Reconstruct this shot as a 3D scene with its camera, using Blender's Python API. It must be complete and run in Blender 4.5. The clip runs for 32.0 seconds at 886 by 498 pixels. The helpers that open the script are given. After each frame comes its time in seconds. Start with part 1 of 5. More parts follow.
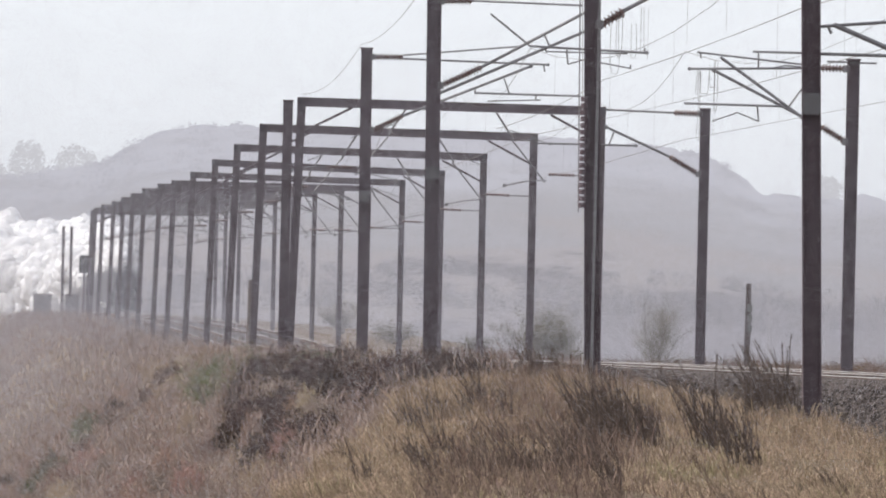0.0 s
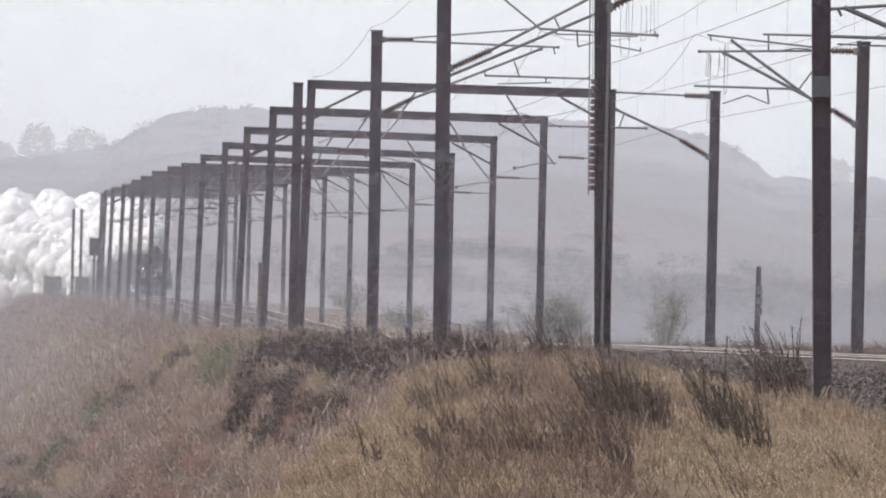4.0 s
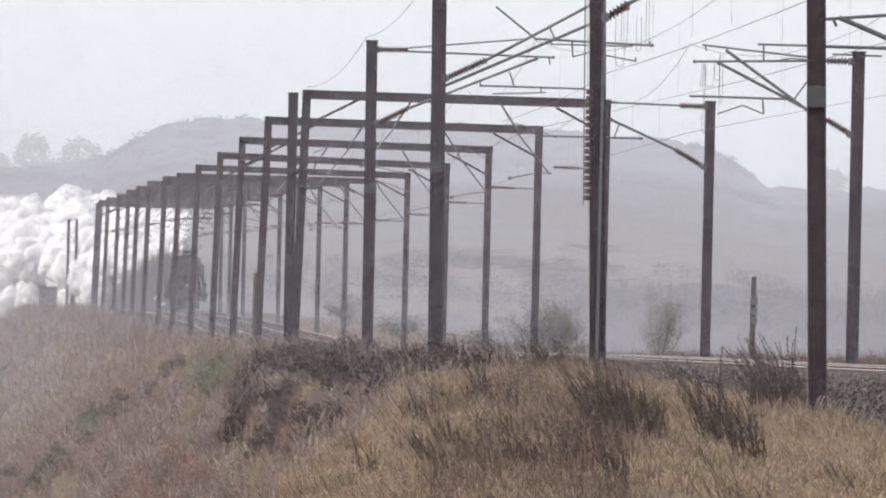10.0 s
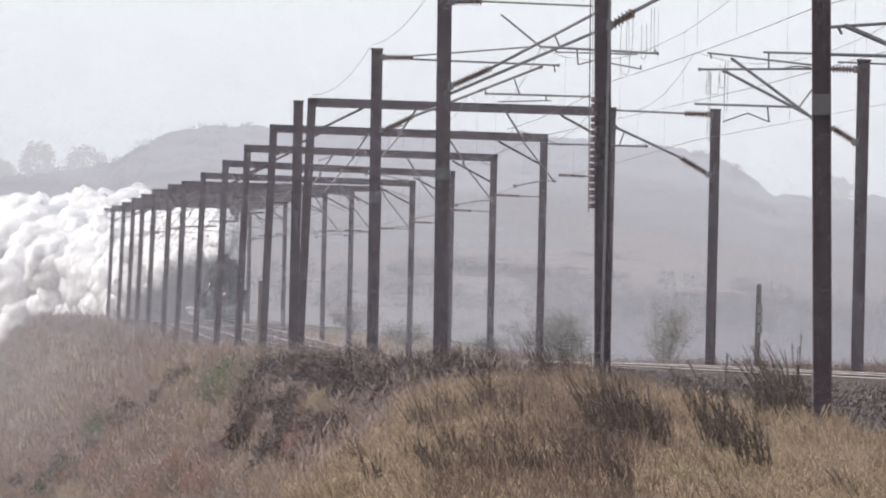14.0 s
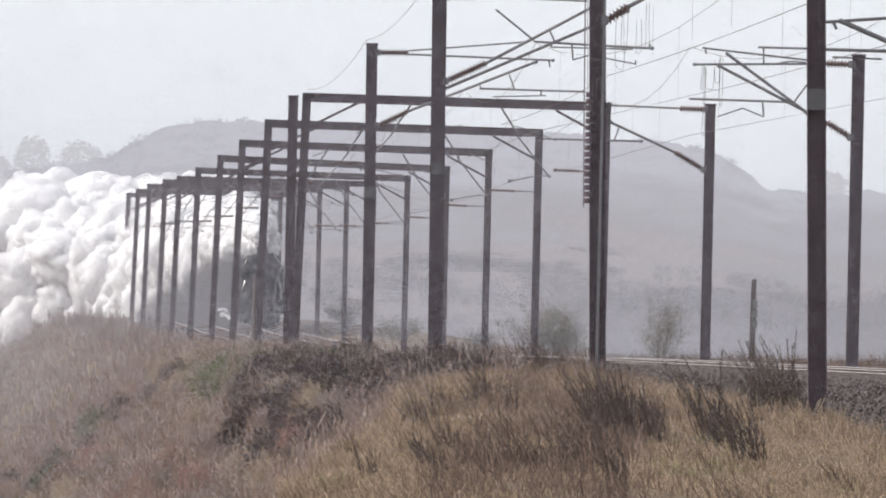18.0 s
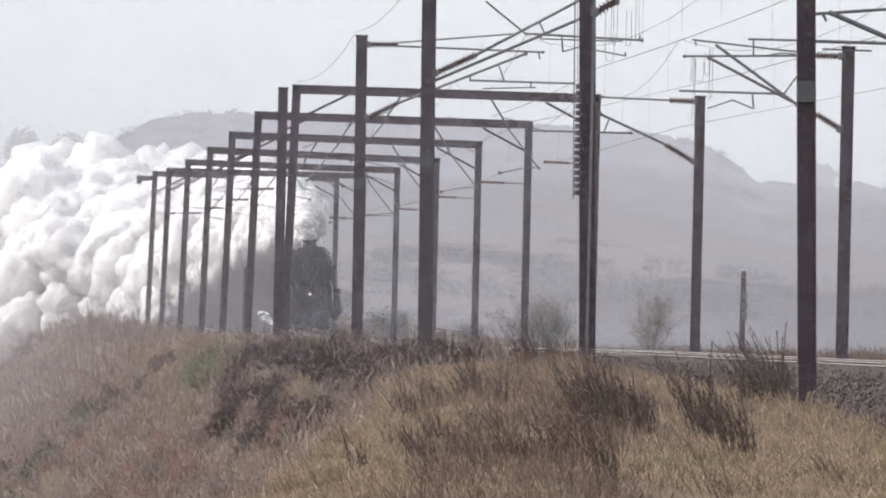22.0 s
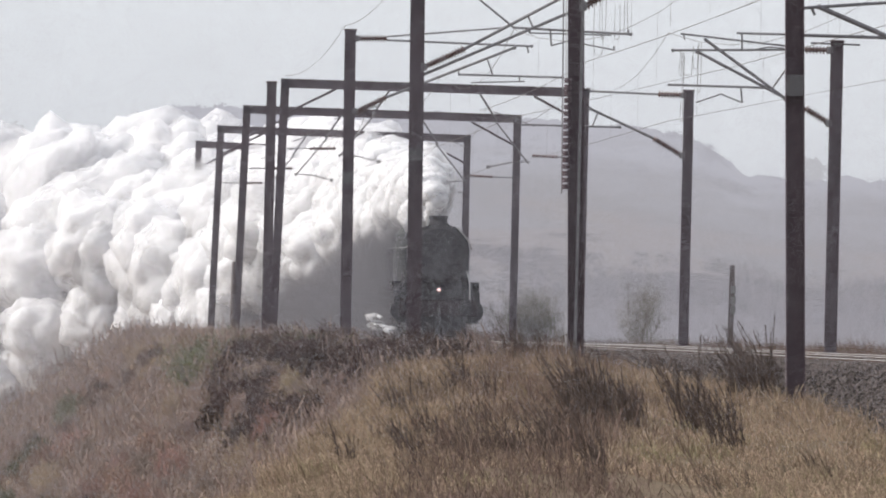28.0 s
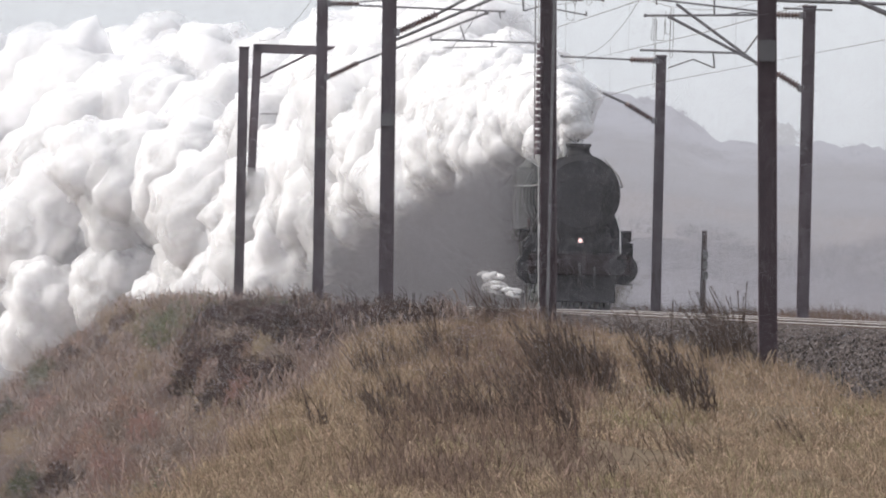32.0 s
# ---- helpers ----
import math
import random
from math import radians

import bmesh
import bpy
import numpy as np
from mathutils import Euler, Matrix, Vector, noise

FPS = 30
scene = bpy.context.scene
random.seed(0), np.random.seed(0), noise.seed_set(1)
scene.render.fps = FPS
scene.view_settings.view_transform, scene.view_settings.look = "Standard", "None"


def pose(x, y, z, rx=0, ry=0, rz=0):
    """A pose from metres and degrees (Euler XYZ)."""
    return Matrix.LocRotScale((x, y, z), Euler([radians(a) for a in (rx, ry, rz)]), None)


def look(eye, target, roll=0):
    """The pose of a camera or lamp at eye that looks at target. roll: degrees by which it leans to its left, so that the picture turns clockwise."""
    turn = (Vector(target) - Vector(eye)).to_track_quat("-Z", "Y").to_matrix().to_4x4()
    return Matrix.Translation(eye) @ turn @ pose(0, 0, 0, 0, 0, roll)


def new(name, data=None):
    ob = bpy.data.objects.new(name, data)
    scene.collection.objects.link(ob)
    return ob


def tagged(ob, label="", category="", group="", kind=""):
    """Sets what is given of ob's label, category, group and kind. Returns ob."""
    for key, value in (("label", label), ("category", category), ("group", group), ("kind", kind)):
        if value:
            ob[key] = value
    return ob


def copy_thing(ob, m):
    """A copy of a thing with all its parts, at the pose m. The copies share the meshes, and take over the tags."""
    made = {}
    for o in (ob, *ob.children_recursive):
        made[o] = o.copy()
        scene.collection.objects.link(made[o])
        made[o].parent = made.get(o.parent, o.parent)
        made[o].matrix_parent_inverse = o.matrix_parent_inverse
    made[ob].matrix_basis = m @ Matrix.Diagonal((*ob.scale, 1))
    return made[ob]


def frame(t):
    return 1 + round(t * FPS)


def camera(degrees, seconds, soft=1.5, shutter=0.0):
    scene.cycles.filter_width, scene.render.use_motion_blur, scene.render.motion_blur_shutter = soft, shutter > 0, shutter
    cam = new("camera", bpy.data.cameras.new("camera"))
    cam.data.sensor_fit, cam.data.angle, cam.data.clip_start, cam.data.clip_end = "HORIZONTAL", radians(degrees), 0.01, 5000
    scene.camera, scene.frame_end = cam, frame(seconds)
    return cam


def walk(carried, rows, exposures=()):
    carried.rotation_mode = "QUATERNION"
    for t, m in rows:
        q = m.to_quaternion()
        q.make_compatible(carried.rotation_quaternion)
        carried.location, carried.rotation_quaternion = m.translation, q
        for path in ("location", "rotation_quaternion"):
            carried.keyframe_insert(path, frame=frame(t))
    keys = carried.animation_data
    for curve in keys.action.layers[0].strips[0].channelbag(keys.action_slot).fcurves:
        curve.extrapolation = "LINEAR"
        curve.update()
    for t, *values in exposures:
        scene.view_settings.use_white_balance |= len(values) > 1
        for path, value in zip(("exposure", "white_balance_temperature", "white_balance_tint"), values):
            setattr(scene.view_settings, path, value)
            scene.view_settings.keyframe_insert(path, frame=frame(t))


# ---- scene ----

# ---- camera: hand-steadied long lens, standing beside the line ----
EYE = (0.0, 0.0, 0.45)
cam = camera(3.491, 32.0, soft=1.95)
PATH = [
    (0, look(EYE, (0.925, 1000, 6.641), 1.3)),
    (0.5, look(EYE, (0.625, 1000, 5.996), 1.3)),
    (1, look(EYE, (0.318, 1000, 5.675), 1.3)),
    (1.5, look(EYE, (0.177, 1000, 5.518), 1.3)),
    (2, look(EYE, (0.041, 1000, 5.166), 1.3)),
    (2.5, look(EYE, (0.100, 1000, 5.159), 1.3)),
    (3, look(EYE, (0.387, 1000, 5.651), 1.3)),
    (3.5, look(EYE, (0.312, 1000, 5.555), 1.3)),
    (5.5, look(EYE, (0.124, 1000, 5.252), 1.3)),
    (6, look(EYE, (-0.000, 1000, 5.464), 1.3)),
    (6.5, look(EYE, (0.041, 1000, 5.506), 1.3)),
    (7, look(EYE, (0.235, 1000, 5.594), 1.3)),
    (7.5, look(EYE, (0.130, 1000, 5.275), 1.3)),
    (8, look(EYE, (0.190, 1000, 5.206), 1.3)),
    (8.5, look(EYE, (0.002, 1000, 5.390), 1.3)),
    (9, look(EYE, (0.117, 1000, 5.555), 1.3)),
    (9.5, look(EYE, (0.280, 1000, 5.969), 1.3)),
    (10, look(EYE, (0.581, 1000, 6.130), 1.3)),
    (10.5, look(EYE, (0.610, 1000, 6.370), 1.3)),
    (11, look(EYE, (0.281, 1000, 6.208), 1.3)),
    (11.5, look(EYE, (0.425, 1000, 6.408), 1.3)),
    (12, look(EYE, (0.283, 1000, 6.383), 1.3)),
    (12.5, look(EYE, (0.566, 1000, 6.753), 1.3)),
    (13, look(EYE, (0.444, 1000, 6.855), 1.3)),
    (13.5, look(EYE, (0.318, 1000, 6.399), 1.3)),
    (14, look(EYE, (0.218, 1000, 6.665), 1.3)),
    (14.5, look(EYE, (0.339, 1000, 6.769), 1.3)),
    (16.5, look(EYE, (0.494, 1000, 6.684), 1.3)),
    (17, look(EYE, (0.707, 1000, 6.598), 1.3)),
    (17.5, look(EYE, (0.637, 1000, 6.252), 1.3)),
    (18, look(EYE, (0.576, 1000, 6.329), 1.3)),
    (18.5, look(EYE, (0.309, 1000, 6.410), 1.3)),
    (19, look(EYE, (0.389, 1000, 6.405), 1.3)),
    (19.5, look(EYE, (0.446, 1000, 6.478), 1.3)),
    (20, look(EYE, (0.268, 1000, 5.866), 1.3)),
    (20.5, look(EYE, (0.319, 1000, 5.940), 1.3)),
    (21, look(EYE, (0.644, 1000, 5.946), 1.3)),
    (21.5, look(EYE, (0.850, 1000, 6.164), 1.3)),
    (22, look(EYE, (1.289, 1000, 5.783), 1.3)),
    (22.5, look(EYE, (1.574, 1000, 5.187), 1.3)),
    (23, look(EYE, (1.556, 1000, 5.082), 1.3)),
    (23.5, look(EYE, (1.801, 1000, 5.088), 1.3)),
    (24, look(EYE, (1.789, 1000, 5.312), 1.3)),
    (24.5, look(EYE, (2.079, 1000, 5.643), 1.3)),
    (26.5, look(EYE, (1.366, 1000, 5.011), 1.3)),
    (27, look(EYE, (1.551, 1000, 5.313), 1.3)),
    (27.5, look(EYE, (2.067, 1000, 5.841), 1.3)),
    (28, look(EYE, (2.084, 1000, 5.391), 1.3)),
    (28.5, look(EYE, (1.982, 1000, 5.283), 1.3)),
    (29, look(EYE, (2.569, 1000, 5.052), 1.3)),
    (29.5, look(EYE, (2.537, 1000, 5.164), 1.3)),
    (30, look(EYE, (2.516, 1000, 4.784), 1.3)),
    (30.5, look(EYE, (2.771, 1000, 4.328), 1.3)),
    (31, look(EYE, (2.964, 1000, 3.761), 1.3)),
    (31.5, look(EYE, (3.301, 1000, 3.173), 1.3)),
    (32, look(EYE, (4.043, 1000, 3.046), 1.3)),

]
walk(cam, PATH, exposures=[(0, 0.17), (14, 0.17), (20, 0.13), (24, 0.08), (27, -0.04), (30, -0.06), (32, -0.02)])

# ---- world and sun ----
SUN_AT = Vector((-0.77, 0.10, 0.62)).normalized()      # towards the sun: square to the left of the line, fairly high
world = bpy.data.worlds.new("world")
scene.world = world
world.use_nodes = True
wn = world.node_tree
sky = wn.nodes.new("ShaderNodeTexSky")
sky.sky_type = "NISHITA"
sky.sun_disc = False
sky.sun_elevation = math.asin(SUN_AT.z)
sky.sun_rotation = math.atan2(SUN_AT.x, SUN_AT.y)
sky.air_density, sky.dust_density, sky.ozone_density = 1.0, 1.0, 1.0
# thin white cloud and mist lie before the blue
veil = wn.nodes.new("ShaderNodeMix")
veil.data_type = "RGBA"
veil.inputs[0].default_value = 0.82
veil.inputs[7].default_value = (9.0, 9.4, 10.15, 1.0)
wn.links.new(sky.outputs["Color"], veil.inputs[6])
wn.nodes["Background"].inputs["Strength"].default_value = 0.10
wn.links.new(veil.outputs[2], wn.nodes["Background"].inputs["Color"])
sun_data = bpy.data.lights.new("sun", "SUN")
sun_data.energy, sun_data.angle, sun_data.color = 5.0, radians(2.0), (1.0, 0.96, 0.91)
sun = new("sun", sun_data)
sun.matrix_world = look((0, 0, 60), Vector((0, 0, 60)) - SUN_AT)


# ---- materials ----
def material(name, base, rough=0.8, metal=0.0, scale=6.0, vary=0.25, bump=0.3, tint=None, random_by="", spread=0.0,
             translucent=0.0, coords="Object"):
    """A surface of one base colour with stains at a large scale and grain at a small one. random_by: island or object."""
    m = bpy.data.materials.new(name)
    m.use_nodes = True
    nt = m.node_tree
    bsdf = nt.nodes["Principled BSDF"]
    bsdf.inputs["Roughness"].default_value = rough
    bsdf.inputs["Metallic"].default_value = metal
    if rough >= 0.75:
        bsdf.inputs["Specular IOR Level"].default_value = 0.0
    co = nt.nodes.new("ShaderNodeTexCoord")
    big = nt.nodes.new("ShaderNodeTexNoise")
    big.inputs["Scale"].default_value, big.inputs["Detail"].default_value = scale * 0.25, 4
    fine = nt.nodes.new("ShaderNodeTexNoise")
    fine.inputs["Scale"].default_value, fine.inputs["Detail"].default_value = scale * 5, 6
    for n in (big, fine):
        nt.links.new(co.outputs[coords], n.inputs["Vector"])
    ramp = nt.nodes.new("ShaderNodeValToRGB")
    ramp.color_ramp.elements[0].position, ramp.color_ramp.elements[1].position = 0.3, 0.7
    dark = [c * (1 - vary) for c in base]
    lite = tint or [min(1, c * (1 + vary)) for c in base]
    ramp.color_ramp.elements[0].color, ramp.color_ramp.elements[1].color = (*dark, 1), (*lite, 1)
    mix = nt.nodes.new("ShaderNodeMath")
    mix.operation = "MULTIPLY_ADD"
    mix.inputs[1].default_value = 0.5
    half = nt.nodes.new("ShaderNodeMath")
    half.operation = "MULTIPLY"
    half.inputs[1].default_value = 0.5
    nt.links.new(fine.outputs["Fac"], half.inputs[0])
    nt.links.new(big.outputs["Fac"], mix.inputs[0])
    nt.links.new(half.outputs[0], mix.inputs[2])
    nt.links.new(mix.outputs[0], ramp.inputs["Fac"])
    colour = ramp.outputs["Color"]
    if random_by:
        if random_by == "island":
            src = nt.nodes.new("ShaderNodeNewGeometry").outputs["Random Per Island"]
        else:
            src = nt.nodes.new("ShaderNodeObjectInfo").outputs["Random"]
        hsv = nt.nodes.new("ShaderNodeHueSaturation")
        mr = nt.nodes.new("ShaderNodeMapRange")
        mr.inputs["To Min"].default_value, mr.inputs["To Max"].default_value = 1 - spread, 1 + spread
        nt.links.new(src, mr.inputs["Value"])
        nt.links.new(mr.outputs["Result"], hsv.inputs["Value"])
        mr2 = nt.nodes.new("ShaderNodeMapRange")
        mr2.inputs["To Min"].default_value, mr2.inputs["To Max"].default_value = 0.5 - 0.02, 0.5 + 0.012
        odd = nt.nodes.new("ShaderNodeMath")
        odd.operation = "FRACT"
        odd2 = nt.nodes.new("ShaderNodeMath")
        odd2.operation = "MULTIPLY"
        odd2.inputs[1].default_value = 37.7
        nt.links.new(src, odd2.inputs[0])
        nt.links.new(odd2.outputs[0], odd.inputs[0])
        nt.links.new(odd.outputs[0], mr2.inputs["Value"])
        nt.links.new(mr2.outputs["Result"], hsv.inputs["Hue"])
        nt.links.new(colour, hsv.inputs["Color"])
        colour = hsv.outputs["Color"]
    nt.links.new(colour, bsdf.inputs["Base Color"])
    if bump:
        bp = nt.nodes.new("ShaderNodeBump")
        bp.inputs["Strength"].default_value, bp.inputs["Distance"].default_value = bump, 0.02
        nt.links.new(fine.outputs["Fac"], bp.inputs["Height"])
        nt.links.new(bp.outputs["Normal"], bsdf.inputs["Normal"])
    if translucent:
        tr = nt.nodes.new("ShaderNodeBsdfTranslucent")
        nt.links.new(colour, tr.inputs["Color"])
        sh = nt.nodes.new("ShaderNodeMixShader")
        sh.inputs["Fac"].default_value = translucent
        out = nt.nodes["Material Output"]
        nt.links.new(bsdf.outputs[0], sh.inputs[1])
        nt.links.new(tr.outputs[0], sh.inputs[2])
        nt.links.new(sh.outputs[0], out.inputs["Surface"])
    return m


def glowing(name, colour, strength):
    m = bpy.data.materials.new(name)
    m.use_nodes = True
    b = m.node_tree.nodes["Principled BSDF"]
    b.inputs["Base Color"].default_value = (*colour, 1)
    b.inputs["Emission Color"].default_value = (*colour, 1)
    b.inputs["Emission Strength"].default_value = strength
    return m


STEEL = material("weathered_steel", (0.132, 0.102, 0.112), 0.75, 0.2, 1.5, 0.3, 0.04)
GALV = material("galvanised_tube", (0.22, 0.21, 0.215), 0.6, 0.4, 4.0, 0.3, 0.15)
CERAMIC = material("brown_porcelain", (0.115, 0.060, 0.050), 0.35, 0.0, 8.0, 0.2, 0.0)
COPPER = material("dull_copper_wire", (0.18, 0.16, 0.15), 0.6, 0.5, 5.0, 0.2, 0.0)
PLATE = material("pale_number_plate", (0.114, 0.108, 0.111), 0.6, 0.0, 6.0, 0.15, 0.0)
MARKER = material("worn_white_marker", (0.24, 0.235, 0.23), 0.8, 0.0, 6.0, 0.35, 0.0)
CONDUIT = material("white_conduit", (0.50, 0.50, 0.49), 0.5, 0.0, 4.0, 0.1, 0.0)
RAIL = material("polished_rail", (0.62, 0.58, 0.55), 0.35, 0.8, 6.0, 0.2, 0.05)
SLEEPER = material("grey_concrete_sleeper", (0.13, 0.118, 0.112), 0.9, 0.0, 6.0, 0.2, 0.4)
BALLAST = material("ballast_bed", (0.070, 0.061, 0.059), 0.95, 0.0, 14.0, 0.45, 0.4)
STONE = material("ballast_stone", (0.098, 0.084, 0.080), 0.9, 0.0, 9.0, 0.25, 0.5, random_by="island", spread=0.75)
EARTH = material("dry_turf", (0.140, 0.109, 0.082), 0.95, 0.0, 1.2, 0.4, 0.8, tint=(0.195, 0.152, 0.112))
TAN = material("dry_tan_grass", (0.225, 0.168, 0.120), 0.8, 0.0, 8.0, 0.6, 0.0, tint=(0.510, 0.392, 0.282), random_by="island", spread=0.45, translucent=0.35)
SCRUB = material("brown_dead_stems", (0.223, 0.174, 0.145), 0.85, 0.0, 2.4, 0.45, 0.0, tint=(0.347, 0.265, 0.207), random_by="island", spread=0.28, translucent=0.2)
BRAMBLE = material("dull_red_brown_bramble", (0.258, 0.200, 0.180), 0.85, 0.0, 2.0, 0.45, 0.0, tint=(0.390, 0.303, 0.256), random_by="island", spread=0.28, translucent=0.2)
DARKWEED = material("dark_seed_heads", (0.120, 0.094, 0.082), 0.9, 0.0, 4.0, 0.35, 0.0, random_by="island", spread=0.4, translucent=0.15)
GREEN = material("green_weeds", (0.15, 0.17, 0.095), 0.8, 0.0, 2.0, 0.3, 0.0, random_by="island", spread=0.4, translucent=0.3)
BUSH = material("winter_bush_leaves", (0.205, 0.190, 0.150), 0.85, 0.0, 2.0, 0.3, 0.0, random_by="island", spread=0.4, translucent=0.25)
RUSSET = material("russet_dead_stems", (0.165, 0.122, 0.102), 0.85, 0.0, 8.0, 0.45, 0.0, tint=(0.285, 0.210, 0.168), random_by="island", spread=0.4, translucent=0.25)
OLIVE = material("yellow_green_grass", (0.230, 0.205, 0.120), 0.8, 0.0, 8.0, 0.45, 0.0, tint=(0.430, 0.370, 0.230), random_by="island", spread=0.4, translucent=0.35)
MOUND_BROWN = material("brown_bramble_mound", (0.305, 0.243, 0.212), 0.88, 0.0, 3.0, 0.30, 0.0, random_by="object", spread=0.28, translucent=0.25)
MOUND_RUST = material("rusty_bramble_mound", (0.310, 0.215, 0.178), 0.88, 0.0, 3.0, 0.30, 0.0, random_by="object", spread=0.25, translucent=0.25)
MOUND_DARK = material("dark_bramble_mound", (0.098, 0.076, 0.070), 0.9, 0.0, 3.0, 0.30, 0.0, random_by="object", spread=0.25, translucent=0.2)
MOUND_STRAW = material("straw_coloured_mound", (0.360, 0.290, 0.215), 0.85, 0.0, 3.0, 0.30, 0.0, random_by="object", spread=0.25, translucent=0.3)
MOUND_GREEN = material("dull_green_mound", (0.165, 0.170, 0.125), 0.85, 0.0, 3.0, 0.30, 0.0, random_by="object", spread=0.3, translucent=0.25)
BARK = material("grey_bark", (0.18, 0.16, 0.145), 0.9, 0.0, 5.0, 0.3, 0.5)
WOOD = material("weathered_timber", (0.15, 0.125, 0.12), 0.9, 0.0, 6.0, 0.3, 0.6)
BLACK = material("sooty_black_paint", (0.040, 0.039, 0.040), 0.85, 0.0, 1.2, 0.08, 0.0)
BOILER = material("dark_green_lagging", (0.020, 0.025, 0.023), 0.7, 0.0, 1.0, 0.15, 0.0)
BRIGHT = material("bright_steel", (0.55, 0.54, 0.52), 0.28, 0.9, 5.0, 0.2, 0.05)
# red darkened in its colour for the shade and haze on the engine's front
RED = material("darkened_red_paint", (0.034, 0.024, 0.024), 0.85, 0.0, 2.0, 0.15, 0.0)
MAROON = material("maroon_coach_paint", (0.085, 0.018, 0.018), 0.35, 0.0, 1.0, 0.25, 0.03)
ROOF = material("grey_coach_roof", (0.14, 0.14, 0.145), 0.7, 0.0, 1.0, 0.25, 0.1)
GLASS = material("dark_window_glass", (0.02, 0.022, 0.025), 0.08, 0.0, 1.0, 0.1, 0.0)
COAL = material("coal", (0.02, 0.02, 0.02), 0.6, 0.0, 8.0, 0.3, 0.8)
MIST = material("haze_thread", (0.635, 0.620, 0.672), 0.9, 0.0, 1.0, 0.05, 0.0, translucent=0.5)
LAMP = glowing("lamp_lens", (1.0, 0.62, 0.6), 2.2)
SMOKE = material("grey_brown_smoke", (0.370, 0.352, 0.356), 0.95, 0.0, 1.2, 0.12, 0.0, translucent=0.5)
RUST = material("rusty_rail_side", (0.095, 0.07, 0.06), 0.9, 0.0, 6.0, 0.3, 0.2)


def steam_material(name, clear):
    """Steam scatters light on its face and lets it through; clear is how thin it is."""
    m = bpy.data.materials.new(name)
    m.use_nodes = True
    nt = m.node_tree
    out = nt.nodes["Material Output"]
    nt.nodes.remove(nt.nodes["Principled BSDF"])
    co = nt.nodes.new("ShaderNodeTexCoord")
    no = nt.nodes.new("ShaderNodeTexNoise")
    no.inputs["Scale"].default_value, no.inputs["Detail"].default_value = 1.6, 4
    nt.links.new(co.outputs["Object"], no.inputs["Vector"])
    ramp = nt.nodes.new("ShaderNodeValToRGB")
    ramp.color_ramp.elements[0].color = (0.965, 0.955, 0.965, 1)
    ramp.color_ramp.elements[1].color = (0.99, 0.985, 0.985, 1)
    nt.links.new(no.outputs["Fac"], ramp.inputs["Fac"])
    bp = nt.nodes.new("ShaderNodeBump")
    bp.inputs["Strength"].default_value, bp.inputs["Distance"].default_value = 0.12, 0.2
    nt.links.new(no.outputs["Fac"], bp.inputs["Height"])
    d = nt.nodes.new("ShaderNodeBsdfDiffuse")
    t = nt.nodes.new("ShaderNodeBsdfTranslucent")
    mx = nt.nodes.new("ShaderNodeMixShader")
    mx.inputs["Fac"].default_value = 0.55
    for n in (d, t):
        nt.links.new(ramp.outputs["Color"], n.inputs["Color"])
        nt.links.new(bp.outputs["Normal"], n.inputs["Normal"])
    nt.links.new(d.outputs[0], mx.inputs[1])
    nt.links.new(t.outputs[0], mx.inputs[2])
    last = mx
    if clear:
        thin = nt.nodes.new("ShaderNodeBsdfTransparent")
        last = nt.nodes.new("ShaderNodeMixShader")
        mr = nt.nodes.new("ShaderNodeMapRange")
        mr.inputs["From Min"].default_value, mr.inputs["From Max"].default_value = 0.3, 0.7
        mr.inputs["To Min"].default_value, mr.inputs["To Max"].default_value = clear - 0.25, min(1.0, clear + 0.25)
        nt.links.new(no.outputs["Fac"], mr.inputs["Value"])
        nt.links.new(mr.outputs[0], last.inputs["Fac"])
        nt.links.new(mx.outputs[0], last.inputs[1])
        nt.links.new(thin.outputs[0], last.inputs[2])
    nt.links.new(last.outputs[0], out.inputs["Surface"])
    return m


STEAM = steam_material("white_steam", 0.0)
THIN_STEAM = steam_material("thin_white_steam", 0.66)


